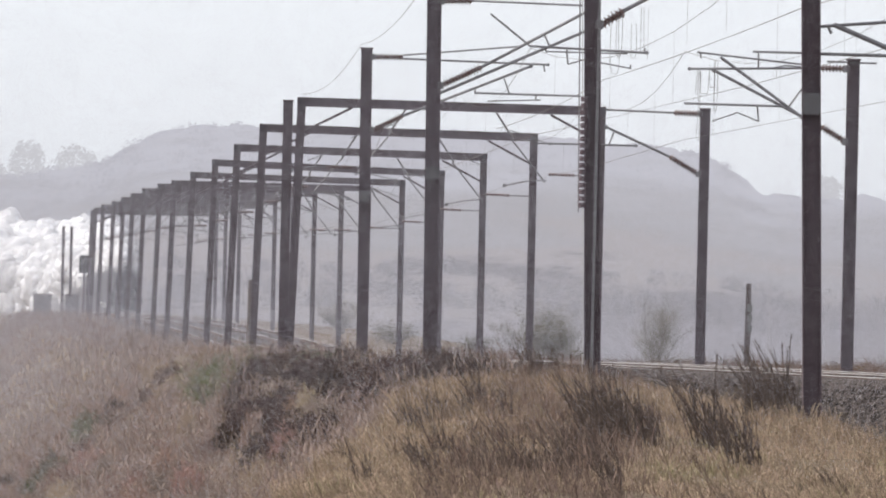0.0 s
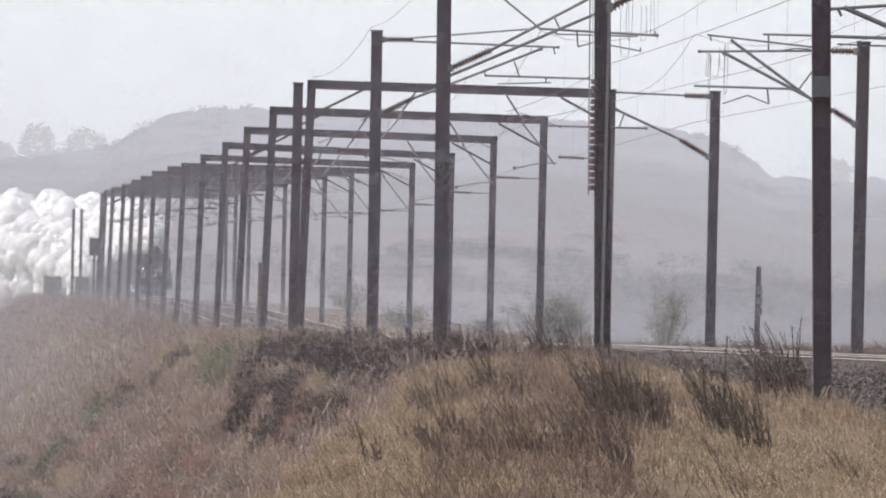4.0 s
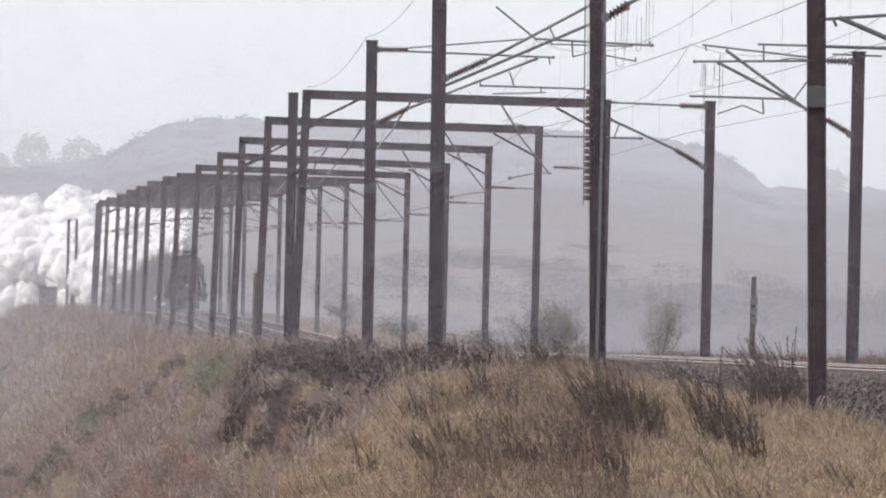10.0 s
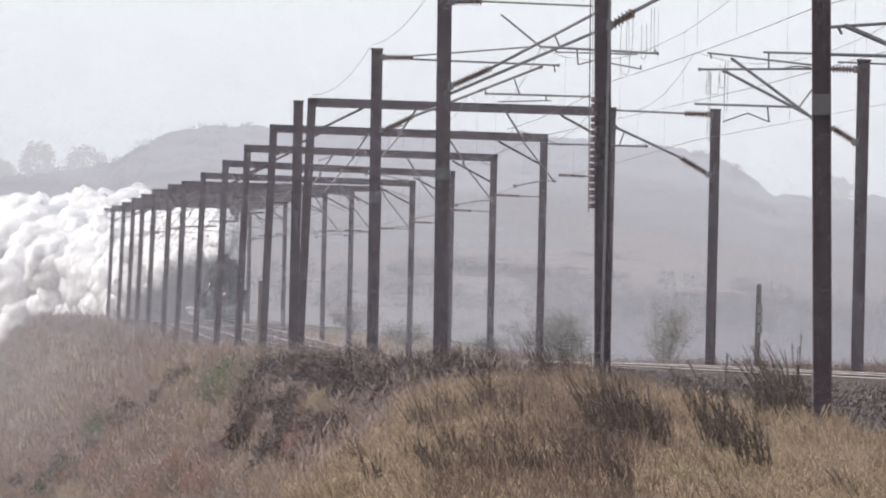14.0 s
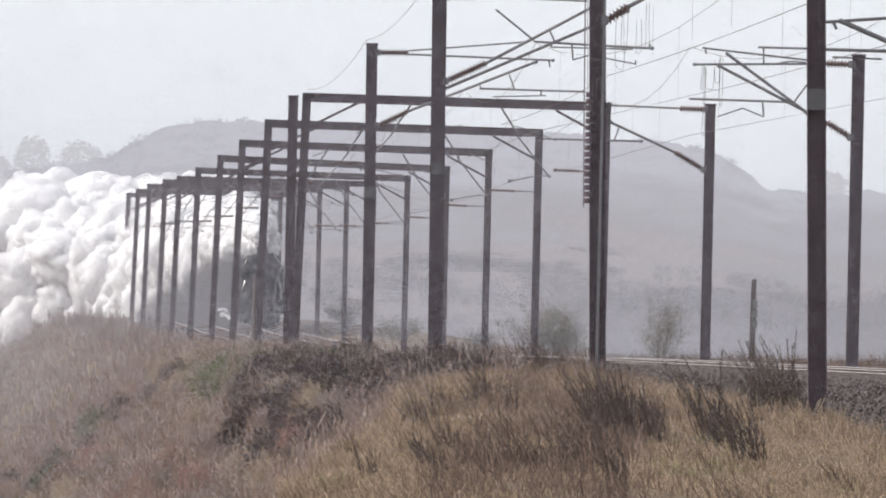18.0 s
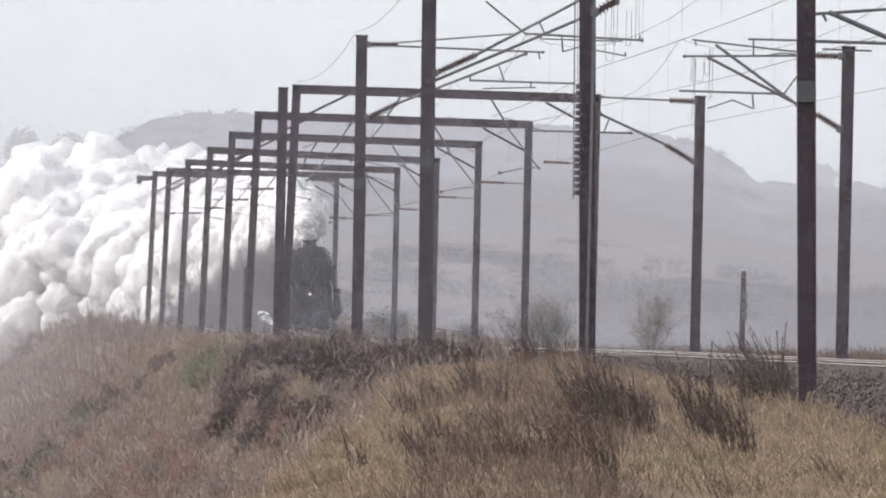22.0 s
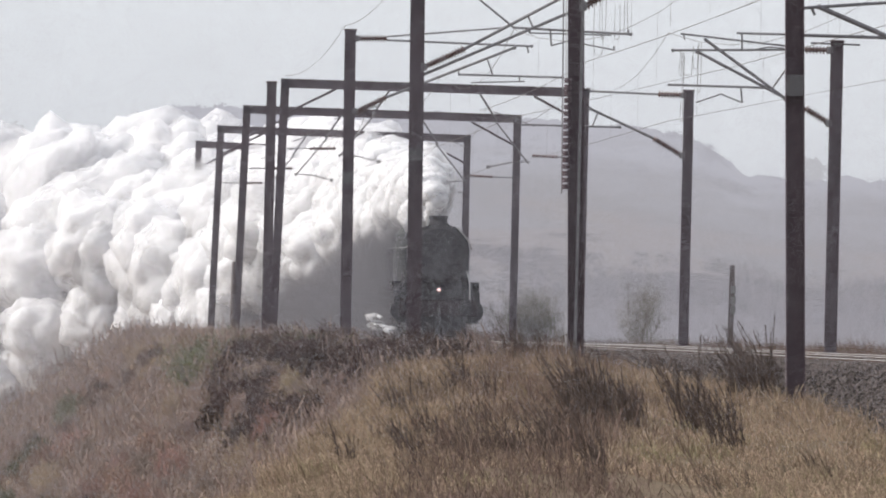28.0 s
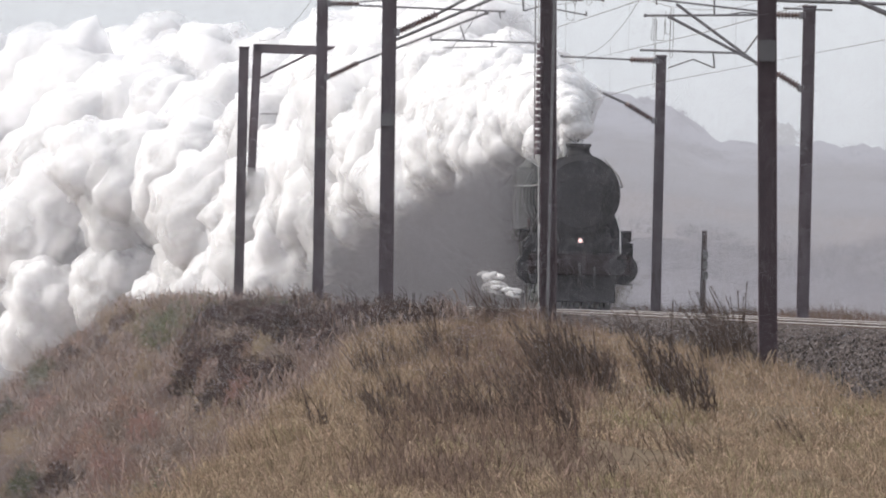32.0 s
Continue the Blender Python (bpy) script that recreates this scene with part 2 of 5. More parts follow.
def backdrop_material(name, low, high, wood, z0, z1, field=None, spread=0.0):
    """Distant land with the haze put into its colour, all emission. Fields below, woods above, hedges between."""
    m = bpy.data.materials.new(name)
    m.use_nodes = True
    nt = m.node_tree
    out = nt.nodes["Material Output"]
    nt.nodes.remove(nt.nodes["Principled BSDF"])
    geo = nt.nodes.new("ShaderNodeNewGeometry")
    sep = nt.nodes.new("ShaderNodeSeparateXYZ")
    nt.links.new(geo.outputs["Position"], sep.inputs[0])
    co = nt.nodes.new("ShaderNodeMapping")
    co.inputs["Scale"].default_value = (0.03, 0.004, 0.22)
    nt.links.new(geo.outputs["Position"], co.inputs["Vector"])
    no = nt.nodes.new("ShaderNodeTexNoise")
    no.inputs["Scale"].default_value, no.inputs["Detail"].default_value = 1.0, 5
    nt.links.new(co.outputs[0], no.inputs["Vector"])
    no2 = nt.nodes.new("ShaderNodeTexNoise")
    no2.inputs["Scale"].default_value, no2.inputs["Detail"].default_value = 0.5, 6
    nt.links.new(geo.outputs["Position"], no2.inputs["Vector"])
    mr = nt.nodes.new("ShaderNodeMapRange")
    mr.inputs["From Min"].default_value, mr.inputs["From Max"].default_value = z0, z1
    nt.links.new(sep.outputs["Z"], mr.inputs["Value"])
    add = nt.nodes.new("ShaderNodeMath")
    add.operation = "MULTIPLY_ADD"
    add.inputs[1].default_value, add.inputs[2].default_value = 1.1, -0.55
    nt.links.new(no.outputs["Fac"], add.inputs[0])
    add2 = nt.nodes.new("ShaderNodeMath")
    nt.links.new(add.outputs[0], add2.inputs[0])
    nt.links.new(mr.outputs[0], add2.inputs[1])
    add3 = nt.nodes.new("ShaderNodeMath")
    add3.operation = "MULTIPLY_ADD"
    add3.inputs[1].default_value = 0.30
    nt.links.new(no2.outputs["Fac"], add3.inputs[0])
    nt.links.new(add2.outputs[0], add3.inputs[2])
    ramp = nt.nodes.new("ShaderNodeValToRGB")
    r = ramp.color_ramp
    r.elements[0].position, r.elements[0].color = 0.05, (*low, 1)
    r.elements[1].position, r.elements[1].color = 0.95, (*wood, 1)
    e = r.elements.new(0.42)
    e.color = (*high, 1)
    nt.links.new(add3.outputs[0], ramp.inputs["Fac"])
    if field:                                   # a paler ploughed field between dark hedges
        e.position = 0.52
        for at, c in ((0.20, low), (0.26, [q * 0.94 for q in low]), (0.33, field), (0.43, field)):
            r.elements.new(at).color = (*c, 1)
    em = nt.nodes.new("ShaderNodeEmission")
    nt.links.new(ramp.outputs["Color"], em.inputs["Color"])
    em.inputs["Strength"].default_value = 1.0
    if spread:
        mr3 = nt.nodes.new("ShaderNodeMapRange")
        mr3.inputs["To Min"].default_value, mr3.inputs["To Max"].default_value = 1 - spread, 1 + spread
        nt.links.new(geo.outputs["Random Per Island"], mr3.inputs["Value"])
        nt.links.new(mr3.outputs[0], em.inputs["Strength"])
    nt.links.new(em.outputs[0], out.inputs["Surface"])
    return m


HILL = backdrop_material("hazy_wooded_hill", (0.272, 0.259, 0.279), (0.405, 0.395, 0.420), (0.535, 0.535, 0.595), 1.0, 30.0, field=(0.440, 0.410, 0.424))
# woods, hedges, poles and trees far off emit a painted haze tone
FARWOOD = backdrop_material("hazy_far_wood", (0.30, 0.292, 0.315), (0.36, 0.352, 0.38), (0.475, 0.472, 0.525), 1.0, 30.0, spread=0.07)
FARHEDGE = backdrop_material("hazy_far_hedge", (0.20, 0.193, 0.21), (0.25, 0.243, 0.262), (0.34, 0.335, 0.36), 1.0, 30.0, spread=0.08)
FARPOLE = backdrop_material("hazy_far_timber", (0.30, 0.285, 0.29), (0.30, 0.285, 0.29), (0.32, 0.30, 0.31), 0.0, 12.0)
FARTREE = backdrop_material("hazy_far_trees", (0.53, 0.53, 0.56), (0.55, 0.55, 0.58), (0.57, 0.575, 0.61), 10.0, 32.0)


# ---- the plan: a straight line of two tracks, bending a little close by ----
SPAN = 45.0                      # portal to portal
FIRST = 415.0                    # the first portal's distance
WIDTH = 8.56                     # leg to leg


def left_line(y):
    """X of the left row of masts and portal legs."""
    return -3.74 - 0.0338 * (y - FIRST) + (3.2e-5 * (FIRST - y) ** 2 if y < FIRST else 0.0)


def right_track(y):
    return left_line(y) + 5.98


def left_track(y):
    return left_line(y) + 2.58


def rail_z(y):
    """The line dips a little past the first portals, then climbs gently."""
    at = (0, 349, 400, 450, 500, 550, 600, 660, 716, 772, 857, 1100, 1900)
    z = (0.0, 0.0, -0.10, -0.21, -0.28, -0.20, -0.03, 0.22, 0.58, 0.85, 1.21, 1.80, 3.5)
    return float(sum(np.interp(y + d, at, z) for d in (-24, -12, 0, 12, 24))) / 5


def bank_z(y):
    """The bank beside the line keeps its own gentle climb."""
    if y < 400:
        return 0.0
    if y < 700:
        return 0.0033 * (y - 400) * min(1.0, (y - 400) / 120)
    return 0.99 + 0.0021 * (y - 700)


def smooth(a, b, x):
    t = min(1.0, max(0.0, (x - a) / (b - a)))
    return t * t * (3 - 2 * t)


def knoll_edge(y):
    """Where the knoll breaks away on its left, as an offset from the mast row."""
    return -9.0 + 0.069 * (max(y, 100) - 150) - 0.65 * smooth(195, 245, y) - 12.0 * smooth(112, 60, y)


def ground_z(x, y):
    o = x - left_line(y)
    w = smooth(-1.2, 0.2, o)
    z_rail = rail_z(y) * w + (0.5 * bank_z(y) + 0.5 * rail_z(y)) * (1 - w)
    n = noise.noise((x * 0.35, y * 0.12, 3.1)) * 0.16 + noise.noise((x * 1.3, y * 0.7, 7.7)) * 0.05
    # embankment
    top = z_rail - 0.62 + n * smooth(0.8, -1.5, o)
    edge = -3.3 - 1.2 * smooth(650, 950, y) + 0.7 * noise.noise((0.0, y * 0.03, 1.7))
    drop = max(0.0, edge - o)
    z = max(top - 0.80 * drop, z_rail - 4.6 + n * 2) if drop > 0 else top
    # the knoll that the line cuts past, close by
    if y < 300:
        k = -1.24 + 0.0095 * (max(y, 120) - 145) + n * 0.8
        k_edge = knoll_edge(y)
        k_drop = max(0.0, k_edge - o)
        k += 0.10 * noise.noise((x * 1.1, y * 0.5, 9.0)) + 0.12 * noise.noise((x * 0.5, y * 0.16, 2.0))
        k -= 0.26 * smooth(2.2, 0.0, o - k_edge)
        kz = max(k - 0.85 * k_drop, -4.6 + n * 2)
        if y < 100:
            kz = max(kz, -1.15 + n * 0.3 - 0.25 * max(0.0, -9 - x))
        w = smooth(292, 250, y)
        z = z * (1 - w) + min(kz, -0.3) * w
    # far side
    if o > 9.5:
        z = z_rail - 0.35 + n - 8.0 * smooth(14.5, 42, o)
    return z


rng = np.random.default_rng(7)


# ---- building helpers ----
def finish(bm, name, mat, smooth_faces=False):
    me = bpy.data.meshes.new(name)
    bm.to_mesh(me)
    bm.free()
    me.materials.append(mat)
    if smooth_faces:
        me.polygons.foreach_set("use_smooth", [True] * len(me.polygons))
    return me


def part(name, bm, mat, parent, label="", smooth_faces=False):
    """Links a bmesh as one mesh object under a thing or a part."""
    ob = new(name, finish(bm, name, mat, smooth_faces))
    ob.parent = parent
    if label:
        ob["label"] = label
    return ob


def thing(name, label, category, group="", at=(0, 0, 0), rz=0.0):
    ob = new(name)
    ob.matrix_basis = pose(*at, 0, 0, rz)
    return tagged(ob, label, category, group)


def box(bm, c, size, m=None):
    r = bmesh.ops.create_cube(bm, size=1.0)
    mm = Matrix.Translation(c) @ Matrix.Diagonal((*size, 1))
    if m is not None:
        mm = m @ mm
    bmesh.ops.transform(bm, matrix=mm, verts=r["verts"])
    return r["verts"]


def bar(bm, p, q, r, sides=6, r2=None):
    p, q = Vector(p), Vector(q)
    d = q - p
    if d.length < 1e-6:
        return
    res = bmesh.ops.create_cone(bm, cap_ends=True, segments=sides, radius1=r, radius2=r if r2 is None else r2, depth=d.length)
    m = Matrix.Translation((p + q) / 2) @ d.to_track_quat("Z", "Y").to_matrix().to_4x4()
    bmesh.ops.transform(bm, matrix=m, verts=res["verts"])


def tube(p, q, r, sides=6):
    bm = bmesh.new()
    bar(bm, p, q, r, sides)
    return bm


def run(pts, r, sides=4):
    """A wire or pipe through points, swept as one skin."""
    bm = bmesh.new()
    pts = [Vector(p) for p in pts]
    rings = []
    for i, p in enumerate(pts):
        d = (pts[min(i + 1, len(pts) - 1)] - pts[max(i - 1, 0)]).normalized()
        q = d.to_track_quat("Z", "Y")
        rings.append([bm.verts.new(p + q @ Vector((r * math.cos(2 * math.pi * k / sides), r * math.sin(2 * math.pi * k / sides), 0))) for k in range(sides)])
    for a, b in zip(rings, rings[1:]):
        # line up the two rings where the frame has turned
        j = min(range(sides), key=lambda m: (b[m].co - a[0].co).length)
        for k in range(sides):
            bm.faces.new((a[k], a[(k + 1) % sides], b[(j + k + 1) % sides], b[(j + k) % sides]))
    bm.faces.new(rings[0][::-1])
    bm.faces.new(rings[-1])
    return bm


def block(c, size, bevel=0.0):
    bm = bmesh.new()
    box(bm, c, size)
    if bevel:
        bmesh.ops.bevel(bm, geom=list(bm.edges), offset=bevel, segments=1, affect="EDGES")
    return bm


def h_column(height, flange, depth, z0=0.0, web=0.03):
    """A rolled H section, upright, its flanges facing along x."""
    bm = bmesh.new()
    t, f, d, w = 0.022, flange / 2, depth / 2, web / 2
    outline = [(-d, -f), (-d + t, -f), (-d + t, -w), (d - t, -w), (d - t, -f), (d, -f), (d, f), (d - t, f), (d - t, w), (-d + t, w), (-d + t, f), (-d, f)]
    lo = [bm.verts.new((x, y, z0)) for x, y in outline]
    hi = [bm.verts.new((x, y, z0 + height)) for x, y in outline]
    n = len(outline)
    for i in range(n):
        bm.faces.new((lo[i], lo[(i + 1) % n], hi[(i + 1) % n], hi[i]))
    bm.faces.new(lo[::-1])
    bm.faces.new(hi)
    return bm


def insulator(p, q, sheds, r):
    """A stack of sheds on a rod."""
    bm = bmesh.new()
    p, q = Vector(p), Vector(q)
    bar(bm, p, q, r * 0.45, 6)
    d = (q - p) / sheds
    for i in range(sheds):
        a = p + d * (i + 0.2)
        bar(bm, a, a + d * 0.5, r, 8, r * 0.6)
    return bm


def quick_mesh(name, verts, faces, mat, label, category, kind="stuff"):
    me = bpy.data.meshes.new(name)
    me.from_pydata(verts, [], faces)
    me.materials.append(mat)
    return tagged(new(name, me), label, category, "", kind)


# ---- ground: one sheet to the horizon ----
def build_ground():
    os_ = sorted(set([-1500, -700, -350, -200, -120, -80, -60, -45, -36, -30, -26, -22, -19, -17]
                     + [round(-15 + 0.45 * i, 2) for i in range(58)] + [12, 13.5, 15, 17, 20, 24, 30, 40, 60, 100, 200, 400, 800, 1500]))
    ys = [-300, -150, -80, -40, -15] + [8 * i for i in range(14)]
    y = 112.0
    while y < 4200:
        ys.append(y)
        y += 1.4 if y < 330 else (2.5 if y < 480 else (6 if y < 1000 else (40 if y < 1600 else 200)))
    verts, faces = [], []
    for yy in ys:
        for o in os_:
            x = left_line(min(max(yy, 0), 1500)) + o
            verts.append((x, yy, ground_z(x, yy) if yy < 1500 else -7.0))
    w = len(os_)
    for j in range(len(ys) - 1):
        for i in range(w - 1):
            a = j * w + i
            faces.append((a, a + 1, a + w + 1, a + w))
    g = quick_mesh("ground", verts, faces, EARTH, "rough dry turf on the railway embankment and fields", "ground", "structure")
    g.data.polygons.foreach_set("use_smooth", [True] * len(faces))


build_ground()


# ---- track ----
def track_ys(a, b):
    ys, y = [], a
    while y < b:
        ys.append(y)
        y += 4 if y < 420 else 15
    return ys + [b]


def swept(name, sec, ys, centre, side, mat):
    verts, faces = [], []
    for y in ys:
        for dx, dz in sec:
            verts.append((centre(y) + side + dx, y, rail_z(y) + dz))
    m = len(sec)
    for j in range(len(ys) - 1):
        for i in range(m):
            a, b = j * m + i, j * m + (i + 1) % m
            faces.append((a, b, b + m, a + m))
    me = bpy.data.meshes.new(name)
    me.from_pydata(verts, [], faces)
    me.materials.append(mat)
    return new(name, me)


def build_track():
    ys = track_ys(-40, 1800)
    # ballast: one prism for both tracks, uneven shoulders
    verts, faces = [], []
    prof = [(-0.35, -0.95), (0.7, -0.14), (1.0, -0.04), (1.4, -0.15), (7.3, -0.18), (7.75, -0.22), (8.8, -0.85)]
    fine = [ys[0]]
    while fine[-1] < 1800:
        fine.append(fine[-1] + (0.8 if 170 < fine[-1] < 330 else 8))
    for y in fine:
        for k, (o, z) in enumerate(prof):
            j = 0.025 if k in (1, 2, 3, 4, 5) else 0.06
            if k == 2:
                z += 0.07 * smooth(258, 244, y)                  # the shoulder is heaped higher close by
            verts.append((left_line(y) + o + j * noise.noise((y * 0.9, k, 0)), y, rail_z(y) + z + 0.02 * noise.noise((y * 1.3, k, 5))))
    n = len(prof)
    for j in range(len(fine) - 1):
        for i in range(n - 1):
            a = j * n + i
            faces.append((a, a + 1, a + n + 1, a + n))
    quick_mesh("ballast", verts, faces, BALLAST, "grey-brown stone ballast bed under two tracks", "ballast", "structure")
    track = thing("railway_track", "two parallel railway tracks with worn shiny rails", "track")
    track["kind"] = "structure"
    for centre in (left_track, right_track):
        for side in (-0.7535, 0.7535):
            sec = [(-0.07, -0.15), (0.07, -0.15), (0.012, -0.13), (0.012, -0.04), (0.036, -0.03), (0.036, -0.008), (-0.036, -0.008), (-0.036, -0.03), (-0.012, -0.04), (-0.012, -0.13)]
            rail = swept("rail", sec, ys, centre, side, RUST)
            rail.parent = track
            head = swept("rail_head", [(-0.034, -0.012), (0.034, -0.012), (0.030, 0.0), (-0.030, 0.0)], ys, centre, side, RAIL)
            head.parent = rail
            head["label"] = "polished running surface of a rail"
    return track


TRACK = build_track()


def build_stones(n=60000):
    """Loose ballast stones: a joined rest, each an eight-faced chip."""
    y = 176 + 150 * rng.uniform(0, 1, n) ** 1.3
    o = rng.uniform(-0.35, 7.6, n) ** 1.0
    o = np.where(rng.uniform(0, 1, n) < 0.8, rng.uniform(-0.4, 1.3, n), o)
    zo = np.interp(o, [-0.35, 0.7, 1.0, 1.4, 7.3], [-0.95, -0.14, -0.01, -0.15, -0.18])
    x = np.array([left_line(t) for t in y]) + o
    s = rng.uniform(0.013, 0.030, n)
    octa = np.array([[1, 0, 0], [-1, 0, 0], [0, 1, 0], [0, -1, 0], [0, 0, 1], [0, 0, -1]], float)
    v = octa[None] * (s[:, None, None] * rng.uniform(0.6, 1.2, (n, 6, 1)))
    v += rng.normal(0, 0.2, (n, 6, 3)) * s[:, None, None]
    v += np.stack([x, y, zo + 0.015], 1)[:, None, :]
    tri = np.array([[0, 2, 4], [2, 1, 4], [1, 3, 4], [3, 0, 4], [2, 0, 5], [1, 2, 5], [3, 1, 5], [0, 3, 5]])
    f = (np.arange(n)[:, None, None] * 6 + tri[None]).reshape(-1, 3)
    quick_mesh("ballast_stone", v.reshape(-1, 3).tolist(), f.tolist(), STONE, "loose grey ballast stones beside the rails", "ballast")


build_stones()


def build_sleepers():
    me = finish(block((0, 0, -0.23), (2.5, 0.26, 0.18), 0.02), "sleeper", SLEEPER)
    for centre, y0, n in ((left_track, 235.0, 150), (right_track, 250.0, 150)):
        for k in range(n):
            y = y0 + 0.65 * k
            ob = new("sleeper", me)
            ob.parent = TRACK
            ob.matrix_basis = pose(centre(y), y, rail_z(y), 0, 0, 2.0)


build_sleepers()


# ---- overhead line: single masts ----
def mast(x, y, z0, top, flange, lean, arms, label, plate=None, conduit=False, extra=None, fill=0.0):
    """A steel mast with its bracket. arms: (kind, x, z, x, z) in the plane square to the line."""
    ob = thing("overhead_line_mast", label, "mast", "overhead line masts", (x, y, 0))
    col = h_column(top - z0, flange, flange, z0)
    bmesh.ops.transform(col, matrix=Matrix(((1, 0, lean, -lean * top), (0, 1, 0, 0), (0, 0, 1, 0), (0, 0, 0, 1))), verts=col.verts)
    part("post", col, STEEL, ob)
    part("cap", block((0, 0, top + 0.02), (flange * 1.15, flange * 1.15, 0.05), 0.01), STEEL, ob)
    part("base_plate", block((-lean * (top - z0), 0, z0 + 0.15), (flange * 1.8, flange * 1.8, 0.3), 0.03), SLEEPER, ob, "concrete foundation block")
    radius = {"tie_tube": 0.022, "top_tube": 0.026, "bracket_tube": 0.034, "registration_arm": 0.026, "link": 0.02, "steady_arm": 0.016, "strut": 0.022}
    for kind, x0, za, x1, zb in arms:
        p, q = (x0 - x, 0, za), (x1 - x, 0, zb)
        if kind == "insulator":
            n = max(5, int((Vector(q) - Vector(p)).length / 0.07))
            part("insulator", insulator(p, q, n, 0.10), CERAMIC, ob, "ribbed brown porcelain insulator")
        else:
            bm = tube(p, q, radius[kind], 8)
            if kind in ("bracket_tube", "registration_arm", "top_tube"):
                bar(bm, Vector(q) + Vector((0, -0.05, 0)), Vector(q) + Vector((0, 0.05, 0)), radius[kind] * 1.6, 8)
            part(kind, bm, GALV, ob)
    if arms:
        for kind, x0, za, x1, zb in arms:
            if kind == "insulator":
                part("bracket_clamp", block((math.copysign(flange * 0.55, x0 - x), 0, za), (0.14, flange * 0.9, 0.16), 0.02), GALV, ob)
    if plate is not None:
        part("number_plate", block((-lean * (top - plate), -flange / 2 - 0.012, plate), (flange * 0.9, 0.015, 0.28)), PLATE, ob, "pale grey number plate")
    if conduit:
        part("conduit", tube((-flange / 2 - 0.03 - lean * (top - z0), -flange / 2, z0), (-flange / 2 - 0.03, -flange / 2, top), 0.009), CONDUIT, ob, "white earthing conduit")
    return ob


ARMS_A = [
    ("insulator", -1.55, 7.59, -0.78, 7.60), ("tie_tube", -0.78, 7.65, 2.17, 7.94), ("top_tube", -0.78, 7.56, 2.91, 7.49),
    ("insulator", -1.51, 5.73, -0.77, 6.10), ("bracket_tube", -0.77, 6.10, 2.47, 7.44), ("registration_arm", 1.07, 6.73, 3.72, 6.71),
    ("link", 1.80, 7.11, 1.94, 6.73), ("link", 2.80, 7.49, 2.83, 7.31), ("link", 2.43, 7.52, 2.47, 7.40), ("link", 1.07, 6.82, 1.07, 6.70),
    ("steady_arm", 1.39, 6.53, 2.75, 6.59), ("link", 2.62, 6.71, 2.62, 6.58)]
ARMS_B = [
    ("insulator", 0.10, 7.89, 0.81, 7.91), ("tie_tube", 0.81, 7.91, 3.25, 7.86), ("strut", 1.23, 7.63, 2.14, 6.92),
    ("insulator", 0.17, 6.03, 1.05, 6.45), ("bracket_tube", 1.05, 6.45, 3.51, 7.82), ("bracket_tube", 0.15, 5.86, 4.13, 7.66),
    ("link", 2.43, 7.18, 2.53, 6.97), ("registration_arm", 2.10, 6.94, 4.69, 6.85), ("steady_arm", 2.47, 6.83, 4.26, 6.82), ("link", 2.44, 6.95, 2.47, 6.82),
    ("link", 2.92, 6.92, 2.95, 6.56), ("steady_arm", 2.95, 6.56, 3.31, 6.67), ("steady_arm", 3.31, 6.67, 4.33, 6.50), ("link", 4.33, 6.58, 4.33, 6.48),
    ("link", 4.64, 6.95, 4.64, 6.83)]
ARMS_C = [
    ("insulator", 2.90, 5.96, 3.27, 6.21), ("bracket_tube", 3.27, 6.21, 4.9, 7.1), ("tie_tube", 2.85, 6.49, 4.9, 6.6)]
ARMS_D = [
    ("tie_tube", 5.10, 4.71, 7.6, 4.93), ("bracket_tube", 5.30, 4.74, 7.6, 3.8), ("link", 5.22, 4.72, 5.27, 4.62), ("tie_tube", 5.11, 4.35, 7.4, 4.33)]
ARMS_R1 = [
    ("insulator", 6.73, 6.33, 6.15, 6.34), ("top_tube", 6.15, 6.34, 4.41, 6.38), ("insulator", 6.79, 4.80, 6.06, 5.22),
    ("bracket_tube", 6.06, 5.22, 4.42, 5.94), ("registration_arm", 2.69, 5.49, 5.20, 5.48), ("link", 4.62, 5.81, 4.51, 5.50)]
ARMS_R2 = [
    ("insulator", 9.05, 6.60, 8.53, 6.60), ("top_tube", 8.53, 6.60, 5.63, 6.52), ("tie_tube", 5.79, 6.89, 8.13, 6.67),
    ("insulator", 9.11, 4.99, 8.56, 5.31), ("bracket_tube", 8.56, 5.31, 6.17, 6.50), ("bracket_tube", 6.31, 6.79, 8.13, 5.51),
    ("strut", 7.83, 5.73, 8.11, 6.13), ("registration_arm", 5.53, 5.76, 7.70, 5.74), ("link", 7.14, 5.74, 7.18, 5.40),
    ("steady_arm", 7.18, 5.40, 6.71, 5.58), ("steady_arm", 6.71, 5.58, 6.16, 5.38), ("top_tube", 7.02, 6.93, 9.79, 6.92),
    ("link", 7.14, 6.93, 7.15, 6.55), ("tie_tube", 8.66, 6.75, 9.75, 6.73),
    ("steady_arm", 7.41, 6.57, 7.75, 6.64), ("steady_arm", 7.75, 6.64, 8.08, 6.62), ("link", 5.86, 6.89, 5.88, 6.76)]
MAST_LABEL = "dark weathered steel overhead line mast with bracket arm"
mast(-1.71, 370, -0.9, 7.78, 0.285, -0.006, ARMS_A, MAST_LABEL, plate=4.05)
mast(-0.02, 320, -0.9, 8.15, 0.32, -0.010, ARMS_B, "dark steel overhead line mast with two bracket tubes", plate=4.10)
MAST_C = mast(2.70, 252, -1.0, 7.6, 0.285, -0.022, ARMS_C, "thick dark steel mast carrying a stack of balance weights", conduit=True)
mast(4.93, 193, -1.2, 7.4, 0.25, -0.025, ARMS_D, "dark steel overhead line mast standing in dry grass", plate=3.68)
